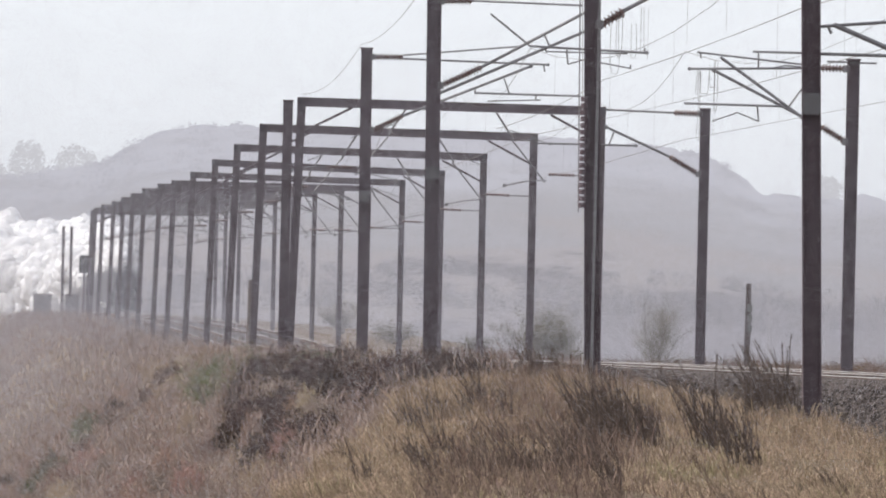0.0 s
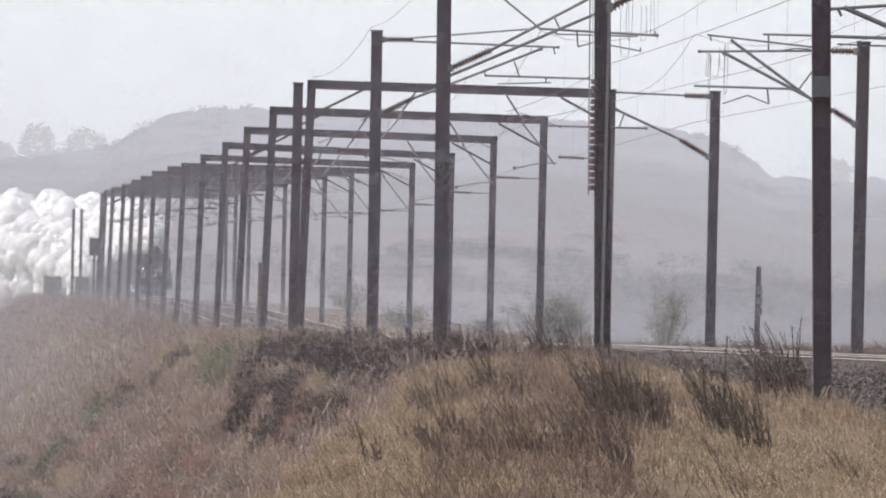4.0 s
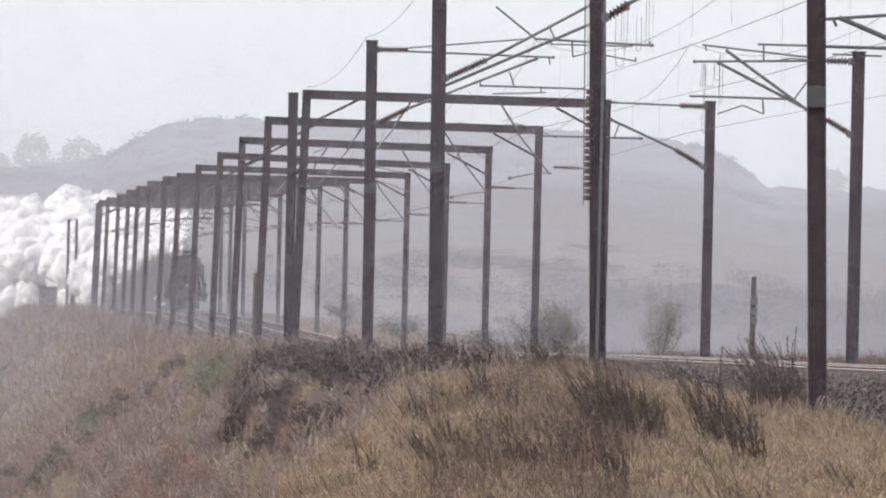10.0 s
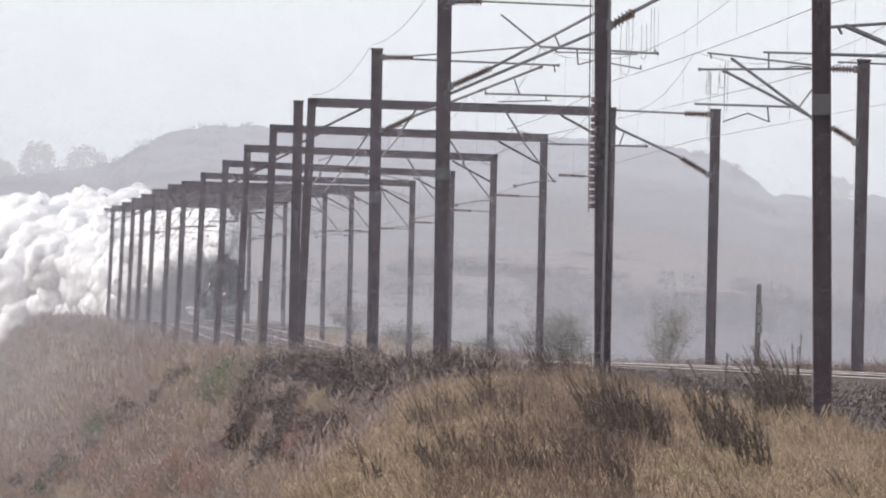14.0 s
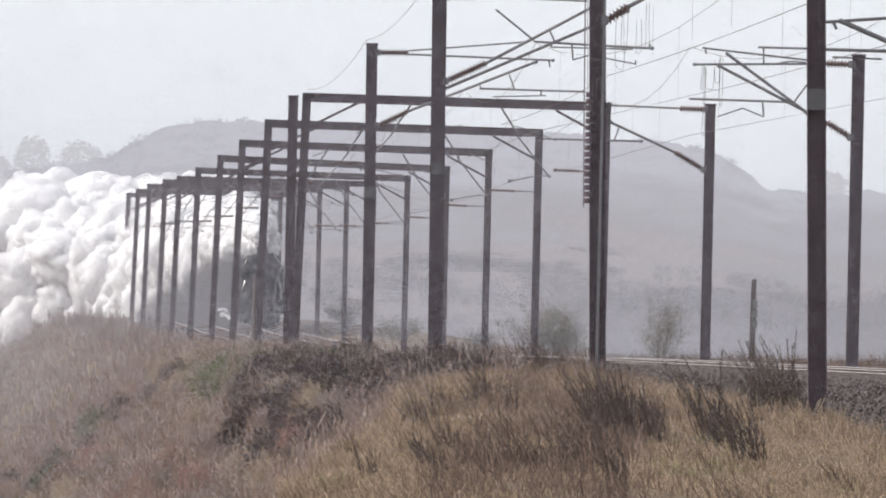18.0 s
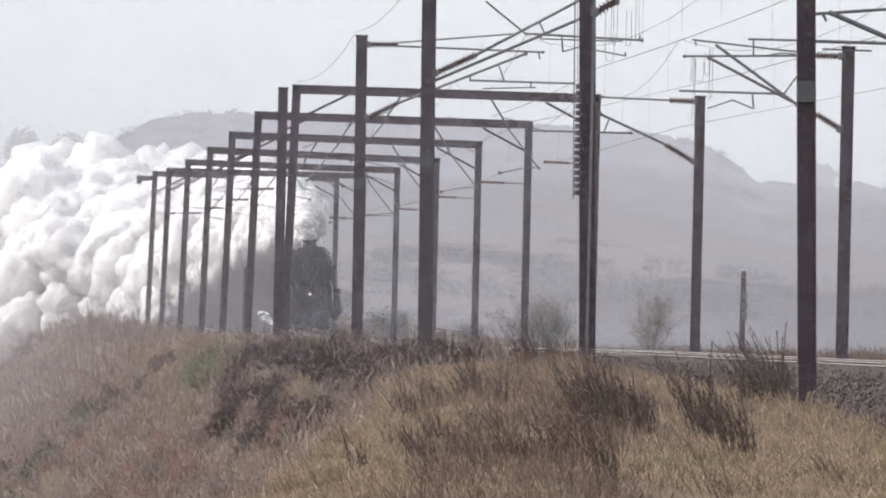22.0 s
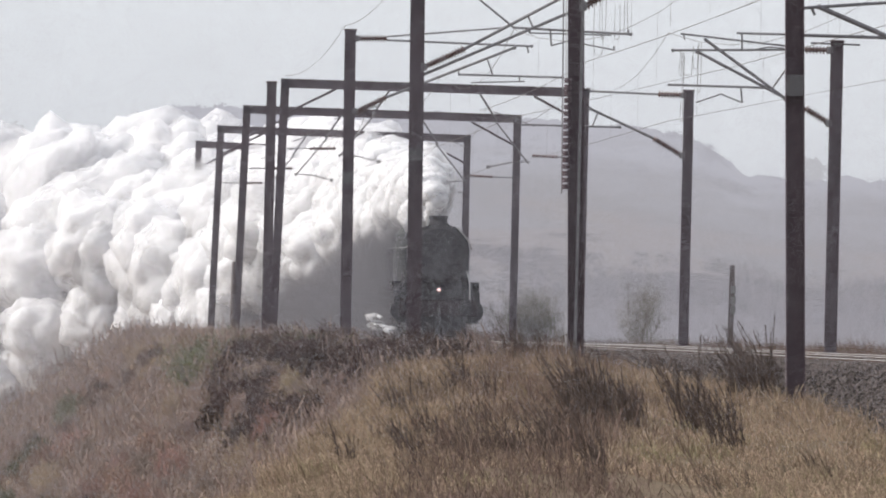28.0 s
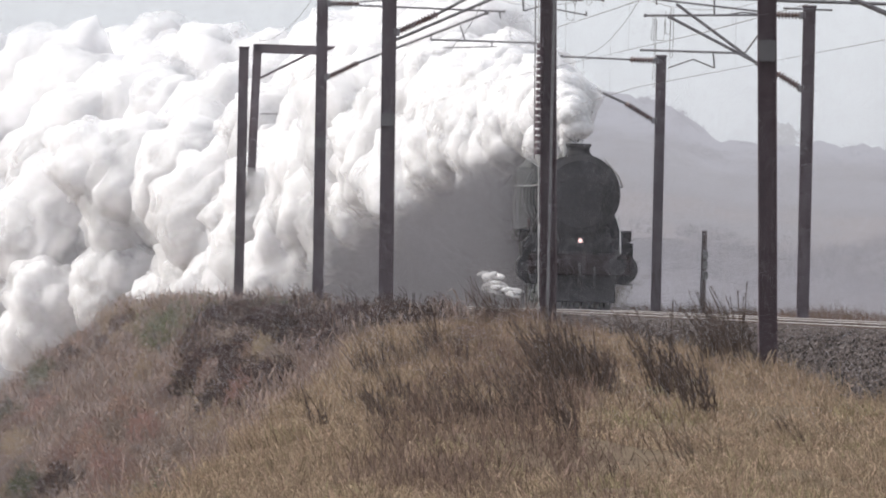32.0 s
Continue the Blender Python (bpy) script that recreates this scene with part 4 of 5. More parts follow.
def build_mounds():
    """Bramble and dead scrub, bush by bush, on the bank and in the hollow behind the knoll."""
    kinds = [(MOUND_BROWN, "brown leafless bramble bush on the embankment"), (MOUND_RUST, "rust-red bramble bush on the embankment"),
             (MOUND_DARK, "dense dark bramble bush in the hollow"), (MOUND_STRAW, "pale straw-coloured dead scrub on the bank"),
             (MOUND_GREEN, "dull green low shrub on the embankment")]
    kit = [[scrub_mound(200 + 10 * k + j, m, lab) for j in range(3)] for k, (m, lab) in enumerate(kinds)]
    used = set()
    r = random.Random(31)

    def put(kind, x, y, w, h, sink=0.06):
        src = kit[kind][r.randrange(3)]
        m = pose(x, y, ground_z(x, y) - sink, 0, 0, r.uniform(-25, 25)) @ Matrix.Diagonal((w, w * r.uniform(0.9, 1.5), h, 1))
        if src.name in used:
            copy_thing(src, m)
        else:
            used.add(src.name)
            src.matrix_basis = m

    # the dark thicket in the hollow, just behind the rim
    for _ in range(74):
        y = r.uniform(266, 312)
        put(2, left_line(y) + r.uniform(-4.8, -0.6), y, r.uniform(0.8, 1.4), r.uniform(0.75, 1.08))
    for _ in range(26):
        y = r.uniform(264, 300)
        put(1 if r.random() < 0.5 else 0, left_line(y) + r.uniform(-7.5, -4.2), y, r.uniform(0.8, 1.3), r.uniform(0.7, 1.0))
    # the bank's shoulder and its slope
    for _ in range(150):
        y = 272 + 170 * r.random() ** 1.2
        o = r.uniform(-12.5, -1.6)
        x = left_line(y) + o
        q = patch(x, y, 0.55, 14) + r.uniform(-0.12, 0.12)
        kind = 4 if q > 0.30 else 3 if q > 0.14 else 0 if q > -0.12 else 1 if q > -0.24 else 2
        put(kind, x, y, r.uniform(0.8, 1.5), r.uniform(0.6, 0.95) if o > -5 else r.uniform(0.7, 1.3))
    # the low ground under the slope, nearer
    for _ in range(50):
        y = r.uniform(150, 262)
        x = left_line(y) + knoll_edge(y) - r.uniform(1.0, 9.0)
        q = patch(x, y, 0.55, 17) + r.uniform(-0.15, 0.15)
        put(4 if q > 0.25 else 3 if q > 0.05 else 0 if q > -0.15 else 1, x, y, r.uniform(0.7, 1.6), r.uniform(0.5, 1.0))


build_mounds()


def weed(seed, mat, label):
    """Tall dead willowherb: close stems that all lean with the wind, feathered with fine upright seed wisps."""
    r = random.Random(seed)
    ob = thing("dead_weed", label, "weed", "tall dead weeds")
    stems = bmesh.new()
    vs_, fs_ = [], []
    for s in range(r.randint(8, 13)):
        h = r.uniform(0.4, 1.0)
        foot = Vector((r.uniform(-0.16, 0.16), r.uniform(-0.16, 0.16), 0))
        bend = Vector((r.gauss(-0.24, 0.22), r.gauss(0, 0.16), 0)) * h
        pts = [foot + bend * f ** 1.4 + Vector((0, 0, h * f)) for f in (0.0, 0.3, 0.65, 1.0)]
        for u, v in zip(pts, pts[1:]):
            bar(stems, u, v, 0.005, 3, 0.0035)
        for b in range(46):
            f = r.uniform(0.28, 1.0)
            p = foot + bend * f ** 1.4 + Vector((0, 0, h * f))
            ln = r.uniform(0.05, 0.15) * (1.25 - f)
            q = p + Vector((r.gauss(-0.3, 0.55), r.gauss(0, 0.5), r.uniform(0.5, 1.1))).normalized() * ln
            w = Vector((r.uniform(0.3, 1), r.uniform(-1, 1), r.uniform(-0.3, 0.3))).normalized() * r.uniform(0.004, 0.008)
            i = len(vs_)
            vs_ += [p - w, p + w, q + w * 0.5]
            fs_.append((i, i + 1, i + 2))
    tagged(part("stalk", stems, mat, ob), kind="stuff")
    me = bpy.data.meshes.new("seed_head")
    me.from_pydata(vs_, [], fs_)
    me.materials.append(mat)
    head = tagged(new("seed_head", me), kind="stuff")
    head.parent = ob
    return ob


def build_weeds():
    dark = [weed(100 + i, DARKWEED, "tall dark dead willowherb leaning with the wind") for i in range(6)]
    pale = [weed(120 + i, RUSSET, "russet dead willowherb with feathery seed heads") for i in range(5)]
    r = random.Random(4)
    used = set()

    def clump(kit, x, y, n, sx, sy, lo, hi):
        for _ in range(n):
            px, py, h = x + r.gauss(0, sx), y + r.gauss(0, sy), r.uniform(lo, hi)
            src = kit[r.randrange(len(kit))]
            m = pose(px, py, ground_z(px, py) - 0.03, 0, 0, r.uniform(-20, 20)) @ Matrix.Diagonal((h, h, h, 1))
            if src.name in used:
                copy_thing(src, m)
            else:
                used.add(src.name)
                src.matrix_basis = m

    clump(dark, 2.48, 184, 20, 0.17, 4, 0.7, 1.3)
    clump(dark, 2.85, 186, 6, 0.10, 2, 0.7, 1.05)
    clump(dark, 3.60, 173, 9, 0.16, 6, 0.6, 1.15)
    clump(dark, 4.92, 203, 17, 0.13, 3, 0.75, 1.15)
    clump(dark, 1.95, 244, 6, 0.09, 3, 0.6, 0.95)
    clump(dark, 2.40, 246, 4, 0.08, 3, 0.6, 0.85)
    clump(dark, 0.85, 214, 12, 0.35, 6, 0.5, 0.8)
    clump(pale, 0.60, 208, 14, 0.45, 8, 0.5, 0.75)
    clump(pale, 0.15, 214, 6, 0.25, 6, 0.45, 0.7)
    clump(dark, -0.25, 200, 4, 0.12, 4, 0.5, 0.75)
    clump(pale, 0.00, 166, 16, 0.35, 8, 0.4, 0.7)
    clump(dark, 0.10, 168, 13, 0.35, 7, 0.4, 0.7)
    clump(pale, 0.70, 158, 18, 0.50, 7, 0.4, 0.7)
    clump(dark, 0.55, 158, 22, 0.50, 6, 0.45, 0.75)
    clump(dark, 1.75, 162, 20, 0.32, 6, 0.45, 0.8)
    clump(dark, 3.35, 148, 4, 0.15, 2, 0.3, 0.45)
    clump(dark, 4.55, 152, 5, 0.20, 3, 0.25, 0.4)


build_weeds()


def bare_twig(x, y, h, seed):
    """A leafless sapling: a few long curved shoots, each with side twigs."""
    r = random.Random(seed)
    ob = thing("bare_sapling", "dark leafless sapling with thin curved twigs", "sapling", "bare saplings", (x, y, ground_z(x, y) - 0.05))
    for s in range(r.randint(2, 3)):
        side = r.uniform(-0.7, -0.25)
        hh = h * r.uniform(0.65, 1.0)
        pts = [Vector((0.05 * s - 0.1 + side * hh * f ** 1.1 + 0.015 * noise.noise((f * 4, seed, s)), r.uniform(-0.05, 0.05), hh * f)) for f in (0, 0.2, 0.4, 0.6, 0.8, 1.0)]
        bm = bmesh.new()
        for i in range(5):
            bar(bm, pts[i], pts[i + 1], 0.0075 - 0.0011 * i, 5, 0.0064 - 0.0011 * i)
        for t in range(5):
            i = r.randint(2, 4)
            p = pts[i].lerp(pts[i + 1], r.random())
            q = p + Vector((r.uniform(-0.12, 0.05), r.uniform(-0.08, 0.08), r.uniform(0.08, 0.2)))
            bar(bm, p, q, 0.0035, 4, 0.002)
        tagged(part("shoot", bm, RUSSET, ob), kind="stuff")


for k, (x, y, h) in enumerate(((2.86, 140, 0.85), (3.08, 141, 1.0), (4.45, 147, 0.45))):
    bare_twig(x, y, h, 60 + k)


def bush(x, y, w, h, seed, label, leaves=2600, mat=BUSH, leaf=0.05, name="bush"):
    """A shrub: forking limbs and a ragged crown of many small leaves, with gaps."""
    r = random.Random(seed)
    z = ground_z(x, y) - 0.1
    ob = thing(name, label, "bush", "", (x, y, z))
    limbs = bmesh.new()
    ends = []
    for s in range(9):
        a = r.uniform(0, 6.28)
        p = Vector((0, 0, 0))
        d = Vector((math.cos(a) * r.uniform(0.2, 0.9) * w / h, math.sin(a) * 0.6 * w / h, 1)).normalized()
        L = h * r.uniform(0.5, 0.8)
        q = p + d * L
        bar(limbs, p, q, 0.018, 5, 0.009)
        for t in range(8):
            f = r.uniform(0.3, 1)
            e = p.lerp(q, f) + Vector((r.uniform(-1, 1) * w * 0.3, r.uniform(-1, 1) * w * 0.3, r.uniform(0.0, 0.4) * h))
            bar(limbs, p.lerp(q, f), e, 0.007, 4, 0.003)
            ends.append((p.lerp(q, f), e))
    vs_, fs_ = [], []
    for k in range(leaves):
        a, b = ends[r.randrange(len(ends))]
        g = a.lerp(b, r.uniform(0.2, 1.1)) + Vector((r.gauss(0, 1), r.gauss(0, 1), r.gauss(0, 1))) * 0.12
        g.z = max(0.03, g.z)
        s = leaf * r.uniform(0.5, 1.3)
        d1 = Vector((r.uniform(-1, 1), r.uniform(-1, 1), r.uniform(-1, 1))).normalized() * s
        d2 = Vector((r.uniform(-1, 1), r.uniform(-1, 1), r.uniform(-1, 1))).normalized() * s * 0.7
        i = len(vs_)
        vs_ += [g, g + d1 * 0.5 + d2 * 0.5, g + d1, g + d1 * 0.5 - d2 * 0.5]
        fs_.append((i, i + 1, i + 2, i + 3))
    tagged(part("branchwork", limbs, BARK, ob), kind="stuff")
    me = bpy.data.meshes.new("crown")
    me.from_pydata(vs_, [], fs_)
    me.materials.append(mat)
    new("crown", me).parent = ob


bush(4.35, 560, 3.3, 2.75, 31, "dense grey-green winter bush beyond the tracks", 26000, leaf=0.05)
bush(5.6, 565, 1.6, 1.3, 36, "low thorn bush beside a larger bush", 2600, leaf=0.05)
bush(7.0, 450, 1.75, 2.7, 32, "sparse upright thorn bush on the far verge", 11000, leaf=0.034)
bush(8.0, 455, 1.2, 0.9, 33, "low bramble at the foot of a thorn bush", 1500, leaf=0.04)
bush(-4.6, 790, 3.2, 2.2, 34, "hazy bush beside the far tracks", 2400, leaf=0.1)
bush(-1.5, 700, 2.6, 1.6, 35, "hazy low bush on the far verge", 1800, leaf=0.1)
bush(2.2, 640, 2.2, 1.3, 37, "hazy low bush on the far verge", 1600, leaf=0.09)
bush(-4.9, 332, 1.8, 1.5, 38, "green ivy-leaved shrub on the embankment", 3600, mat=GREEN, leaf=0.045)
bush(-3.9, 326, 1.0, 1.2, 39, "low green shrub on the embankment", 1300, mat=GREEN, leaf=0.045)
bush(-3.45, 222, 0.7, 0.95, 40, "dull green shrub in a hollow", 1200, mat=GREEN, leaf=0.03)


def far_tree(x, y, z, w, h, seed):
    r = random.Random(seed)
    ob = thing("far_tree", "round-crowned tree fading into the mist on a hilltop", "tree", "hilltop trees", (x, y, z))
    bm = bmesh.new()
    bar(bm, (0, 0, 0), (0, 0, h * 0.5), 0.3, 6, 0.15)
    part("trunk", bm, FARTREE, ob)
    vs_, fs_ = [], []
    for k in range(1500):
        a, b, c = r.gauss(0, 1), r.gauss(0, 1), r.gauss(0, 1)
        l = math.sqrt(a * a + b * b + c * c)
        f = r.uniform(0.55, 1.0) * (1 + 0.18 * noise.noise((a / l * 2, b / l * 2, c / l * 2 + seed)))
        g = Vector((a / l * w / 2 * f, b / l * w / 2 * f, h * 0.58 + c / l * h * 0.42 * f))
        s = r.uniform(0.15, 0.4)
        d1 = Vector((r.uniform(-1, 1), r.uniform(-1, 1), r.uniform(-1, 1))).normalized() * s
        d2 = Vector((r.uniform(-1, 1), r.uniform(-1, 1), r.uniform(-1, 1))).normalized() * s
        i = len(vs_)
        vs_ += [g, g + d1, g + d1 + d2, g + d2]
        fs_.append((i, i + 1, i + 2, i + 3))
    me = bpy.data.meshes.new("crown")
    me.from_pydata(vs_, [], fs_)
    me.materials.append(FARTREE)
    new("crown", me).parent = ob


far_tree(-61.0, 2190, 21.5, 5.6, 7.6, 3)
far_tree(-53.6, 2190, 21.5, 7.2, 7.0, 4)
far_tree(59.2, 2190, 21.5, 6.0, 5.0, 5)
far_tree(-66.5, 2190, 21.0, 5.0, 5.0, 6)


# ---- haze imitated by added pale threads; corridor and threads widen with distance ----
def build_haze_threads(n=500000):
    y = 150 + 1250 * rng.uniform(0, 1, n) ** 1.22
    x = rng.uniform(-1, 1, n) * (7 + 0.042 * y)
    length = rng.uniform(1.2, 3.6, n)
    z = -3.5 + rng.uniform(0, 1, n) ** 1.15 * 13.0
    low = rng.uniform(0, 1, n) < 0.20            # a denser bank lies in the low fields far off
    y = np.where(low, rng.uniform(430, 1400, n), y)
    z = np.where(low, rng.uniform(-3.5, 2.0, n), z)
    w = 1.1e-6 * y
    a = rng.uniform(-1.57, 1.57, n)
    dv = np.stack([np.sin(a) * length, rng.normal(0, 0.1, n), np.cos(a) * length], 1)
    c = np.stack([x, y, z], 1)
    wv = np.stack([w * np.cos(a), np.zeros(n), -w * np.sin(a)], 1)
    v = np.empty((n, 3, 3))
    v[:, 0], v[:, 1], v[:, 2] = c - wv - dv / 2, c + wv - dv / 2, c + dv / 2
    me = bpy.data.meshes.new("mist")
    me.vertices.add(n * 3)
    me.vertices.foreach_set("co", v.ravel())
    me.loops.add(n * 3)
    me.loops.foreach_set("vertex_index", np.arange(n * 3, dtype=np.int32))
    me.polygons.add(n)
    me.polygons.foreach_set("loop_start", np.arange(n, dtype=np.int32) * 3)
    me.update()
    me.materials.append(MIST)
    tagged(new("mist", me), "fine pale threads imitating haze over the railway", "mist", "", "stuff")


build_haze_threads()


def crown(r, c, w, h, n, size, vs_, fs_):
    """A ragged far crown of leaf clumps, added to a joined mesh."""
    for _ in range(n):
        d = Vector((r.gauss(0, 1), r.gauss(0, 1), r.gauss(0, 1))).normalized() * r.uniform(0.45, 1.0)
        p = c + Vector((d.x * w, d.y * w, d.z * h))
        a = Vector((r.uniform(-1, 1), r.uniform(-0.3, 0.3), r.uniform(-1, 1))).normalized() * r.uniform(0.4, 1.0) * size
        b = Vector((r.uniform(-1, 1), r.uniform(-0.3, 0.3), r.uniform(-1, 1))).normalized() * r.uniform(0.4, 1.0) * size
        i = len(vs_)
        vs_ += [p, p + a, p + a + b, p + b]
        fs_.append((i, i + 1, i + 2, i + 3))


def hill_at(x, v):
    """A point of the hill's face; v runs from its foot to its crest."""
    z = hill_height(x)
    return Vector((x * (0.75 + 0.25 * v), 1420 + 780 * v, -9.5 + (z + 9.5) * (v ** 0.7)))


def hill_woods():
    """The wood on the hill's crest and the hedges below it: many ragged crowns, too far off to count."""
    r = random.Random(77)
    vs_, fs_ = [], []
    for k in range(620):
        x = r.uniform(-95, 95)
        if hill_height(x) < 24 and r.random() < 0.75:
            continue
        v = r.uniform(0.66, 1.0)
        c = hill_at(x, v) + Vector((0, -3, -0.75))
        crown(r, c, r.uniform(1.2, 3.0), r.uniform(0.9, 1.6), 190, 0.26, vs_, fs_)
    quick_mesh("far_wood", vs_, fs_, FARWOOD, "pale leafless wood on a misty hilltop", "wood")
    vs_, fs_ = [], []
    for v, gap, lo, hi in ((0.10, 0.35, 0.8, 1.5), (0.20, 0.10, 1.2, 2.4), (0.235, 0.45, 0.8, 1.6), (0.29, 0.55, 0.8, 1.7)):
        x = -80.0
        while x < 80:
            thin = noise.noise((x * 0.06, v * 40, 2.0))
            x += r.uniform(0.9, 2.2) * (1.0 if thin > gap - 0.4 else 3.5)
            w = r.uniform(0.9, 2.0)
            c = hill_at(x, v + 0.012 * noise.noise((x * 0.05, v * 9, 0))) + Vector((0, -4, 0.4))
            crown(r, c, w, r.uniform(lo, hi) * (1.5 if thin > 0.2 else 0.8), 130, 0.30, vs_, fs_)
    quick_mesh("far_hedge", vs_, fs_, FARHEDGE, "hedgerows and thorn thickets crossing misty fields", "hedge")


hill_woods()

blades("meadow_grass", [(x, y, ground_z(x, y), s) for x, y, s in [(random.uniform(-9, 9), random.uniform(-8, 60), random.uniform(0.5, 1.0)) for _ in range(1500)] if abs(x) > 0.6 or abs(y) > 0.6],
       14, 0.22, 0.008, 0.3, 1.0, TAN, "short dry grass where the camera stands", "grass")


# ---- the train ----
SPEED = 28.2


def chimney_y(t):
    """How far off the chimney is at t seconds."""
    return 349.0 + SPEED * (32.0 - t) - 4.2 * smooth(9, 24, t) * smooth(32.5, 28.5, t)


def drum(y0, y1, z, r, r2=None, sides=32):
    bm = bmesh.new()
    bar(bm, (0, y0, z), (0, y1, z), r, sides, r if r2 is None else r2)
    return bm


def wheelset(parent, y, r, name, mat, spokes=0):
    """An axle with two wheels, centred on itself so that it can turn."""
    ob = new(name)
    ob.parent = parent
    ob.matrix_basis = pose(0, y, r)
    bm = bmesh.new()
    bar(bm, (-0.75, 0, 0), (0.75, 0, 0), 0.08, 8)
    part("axle", bm, BLACK, ob)
    for s in (-0.72, 0.72):
        bm = bmesh.new()
        bar(bm, (s - 0.065, 0, 0), (s + 0.065, 0, 0), r, 28)


        part("tyre", bm, BRIGHT, ob)
        bm = bmesh.new()
        bar(bm, (s - 0.075, 0, 0), (s + 0.075, 0, 0), r * 0.9, 24)
        part("rim", bm, mat, ob)
        for k in range(spokes):
            a = 2 * math.pi * k / spokes
            part("spoke", tube((s * 1.12, 0, 0), (s * 1.12, r * 0.86 * math.cos(a), r * 0.86 * math.sin(a)), 0.035, 4), mat, ob)
        bm = bmesh.new()
        bar(bm, (s * 0.95, 0, 0), (s * 1.18, 0, 0), r * 0.18, 12)
        part("hub", bm, mat, ob)
    return ob


def locomotive():
    ob = thing("steam_locomotive", "black steam locomotive working hard with a lit headlamp", "locomotive")
    wheels = []
    part("smokebox", drum(-1.05, 1.3, 2.75, 0.97), BLACK, ob, smooth_faces=False)
    bm = drum(-1.05, -1.17, 2.75, 0.95, 0.80)
    door = part("smokebox_door", bm, BLACK, ob)
    bm = drum(-1.17, -1.24, 2.75, 0.78, 0.45)
    part("door_dish", bm, BLACK, door)
    for z in (2.45, 3.05):
        part("hinge_strap", block((0.1, -1.22, z), (1.25, 0.04, 0.07), 0.01), BLACK, door)
    part("door_handle", tube((0, -1.25, 2.75), (0.02, -1.34, 2.42), 0.02), BLACK, door)
    bm = bmesh.new()
    prof = [(0.40, 3.60), (0.30, 3.74), (0.27, 3.80), (0.275, 3.89), (0.31, 3.91), (0.31, 3.97), (0.22, 3.97), (0.21, 3.7)]
    ring = []
    for rr, z in prof:
        ring.append([bm.verts.new((rr * math.cos(a), 0.25 + rr * 1.25 * math.sin(a), z)) for a in [2 * math.pi * i / 24 for i in range(24)]])
    for a, b in zip(ring, ring[1:]):
        for i in range(24):
            bm.faces.new((a[i], a[(i + 1) % 24], b[(i + 1) % 24], b[i]))
    part("chimney", bm, BLACK, ob)
    part("whistle_pipe", tube((-0.36, -0.1, 3.55), (-0.36, -0.1, 3.95), 0.035, 8), BRIGHT, ob, "bright steel pipe beside the chimney")
    part("boiler", drum(1.3, 7.2, 2.72, 0.93, 1.02), BOILER, ob)
    for y in (2.2, 3.4, 4.6, 5.8):
        part("boiler_band", drum(y, y + 0.06, 2.725, 0.975 + 0.012 * (y - 1.3)), BLACK, ob)
    bm = bmesh.new()
    bar(bm, (0, 3.9, 3.6), (0, 3.9, 3.92), 0.36, 16, 0.28)
    part("dome", bm, BOILER, ob)
    bm = block((0, 8.4, 2.55), (2.1, 2.5, 2.3), 0.25)
    part("firebox", bm, BOILER, ob)
    for x in (-0.25, 0.25):
        part("safety_valve", tube((x, 7.9, 3.6), (x, 7.9, 3.95), 0.08, 10), BRIGHT, ob)
    # cab
    bm = bmesh.new()
    for s in (-1, 1):
        box(bm, (1.33 * s, 10.6, 2.2), (0.04, 2.0, 1.5))
    box(bm, (0, 9.65, 2.2), (2.62, 0.04, 1.5))
    cab = part("cab", bm, BOILER, ob)
    bm = bmesh.new()
    prof = [(-1.36, 2.95), (-1.12, 3.28), (-0.62, 3.58), (0, 3.68), (0.62, 3.58), (1.12, 3.28), (1.36, 2.95)]
    lo = [bm.verts.new((x, 9.55, z)) for x, z in prof]
    hi = [bm.verts.new((x, 12.2, z)) for x, z in prof]
    for i in range(6):
        bm.faces.new((lo[i], lo[i + 1], hi[i + 1], hi[i]))
    bmesh.ops.solidify(bm, geom=list(bm.faces), thickness=0.05)
    part("cab_roof", bm, BLACK, cab)
    for s in (-1, 1):
        part("spectacle_window", block((0.95 * s, 9.62, 2.65), (0.42, 0.03, 0.42), 0.01), GLASS, cab)
        part("side_window", block((1.355 * s, 10.6, 2.75), (0.02, 1.0, 0.55)), GLASS, cab)
    # frames, running plates, cylinders
    bm = bmesh.new()
    for s in (-1, 1):
        box(bm, (0.6 * s, 5.2, 1.05), (0.05, 13.4, 0.7))
    part("main_frame", bm, BLACK, ob)
    part("saddle", block((0, 0.1, 1.65), (1.5, 1.9, 0.75), 0.1), BLACK, ob)
    part("bogie_frame", block((0, 0.45, 0.55), (1.3, 3.2, 0.5), 0.04), BLACK, ob)
    part("frame_front", block((0, -1.45, 0.62), (1.75, 0.14, 0.92), 0.03), BLACK, ob)
    part("brake_gear", block((0, 4.9, 0.5), (1.3, 5.6, 0.55), 0.04), BLACK, ob)
    part("ashpan", block((0, 8.6, 0.75), (1.9, 2.2, 0.9), 0.08), BLACK, ob)
    part("front_platform", block((0, -1.05, 1.32), (2.3, 1.1, 0.06)), BLACK, ob)
    for s in (-1, 1):
        part("running_plate", block((1.08 * s, 5.4, 1.88), (0.55, 9.2, 0.05)), BLACK, ob)
        part("valance", block((1.34 * s, 5.4, 1.76), (0.03, 9.2, 0.22)), BLACK, ob)
        bm = bmesh.new()
        bar(bm, (1.08 * s, -0.55, 0.98), (1.08 * s, 0.75, 0.98), 0.37, 20)
        bar(bm, (1.05 * s, -0.65, 1.52), (1.05 * s, 0.85, 1.52), 0.22, 16)
        box(bm, (1.05 * s, 0.1, 1.25), (0.56, 1.1, 0.7))
        cyl = part("cylinder", bm, BLACK, ob)
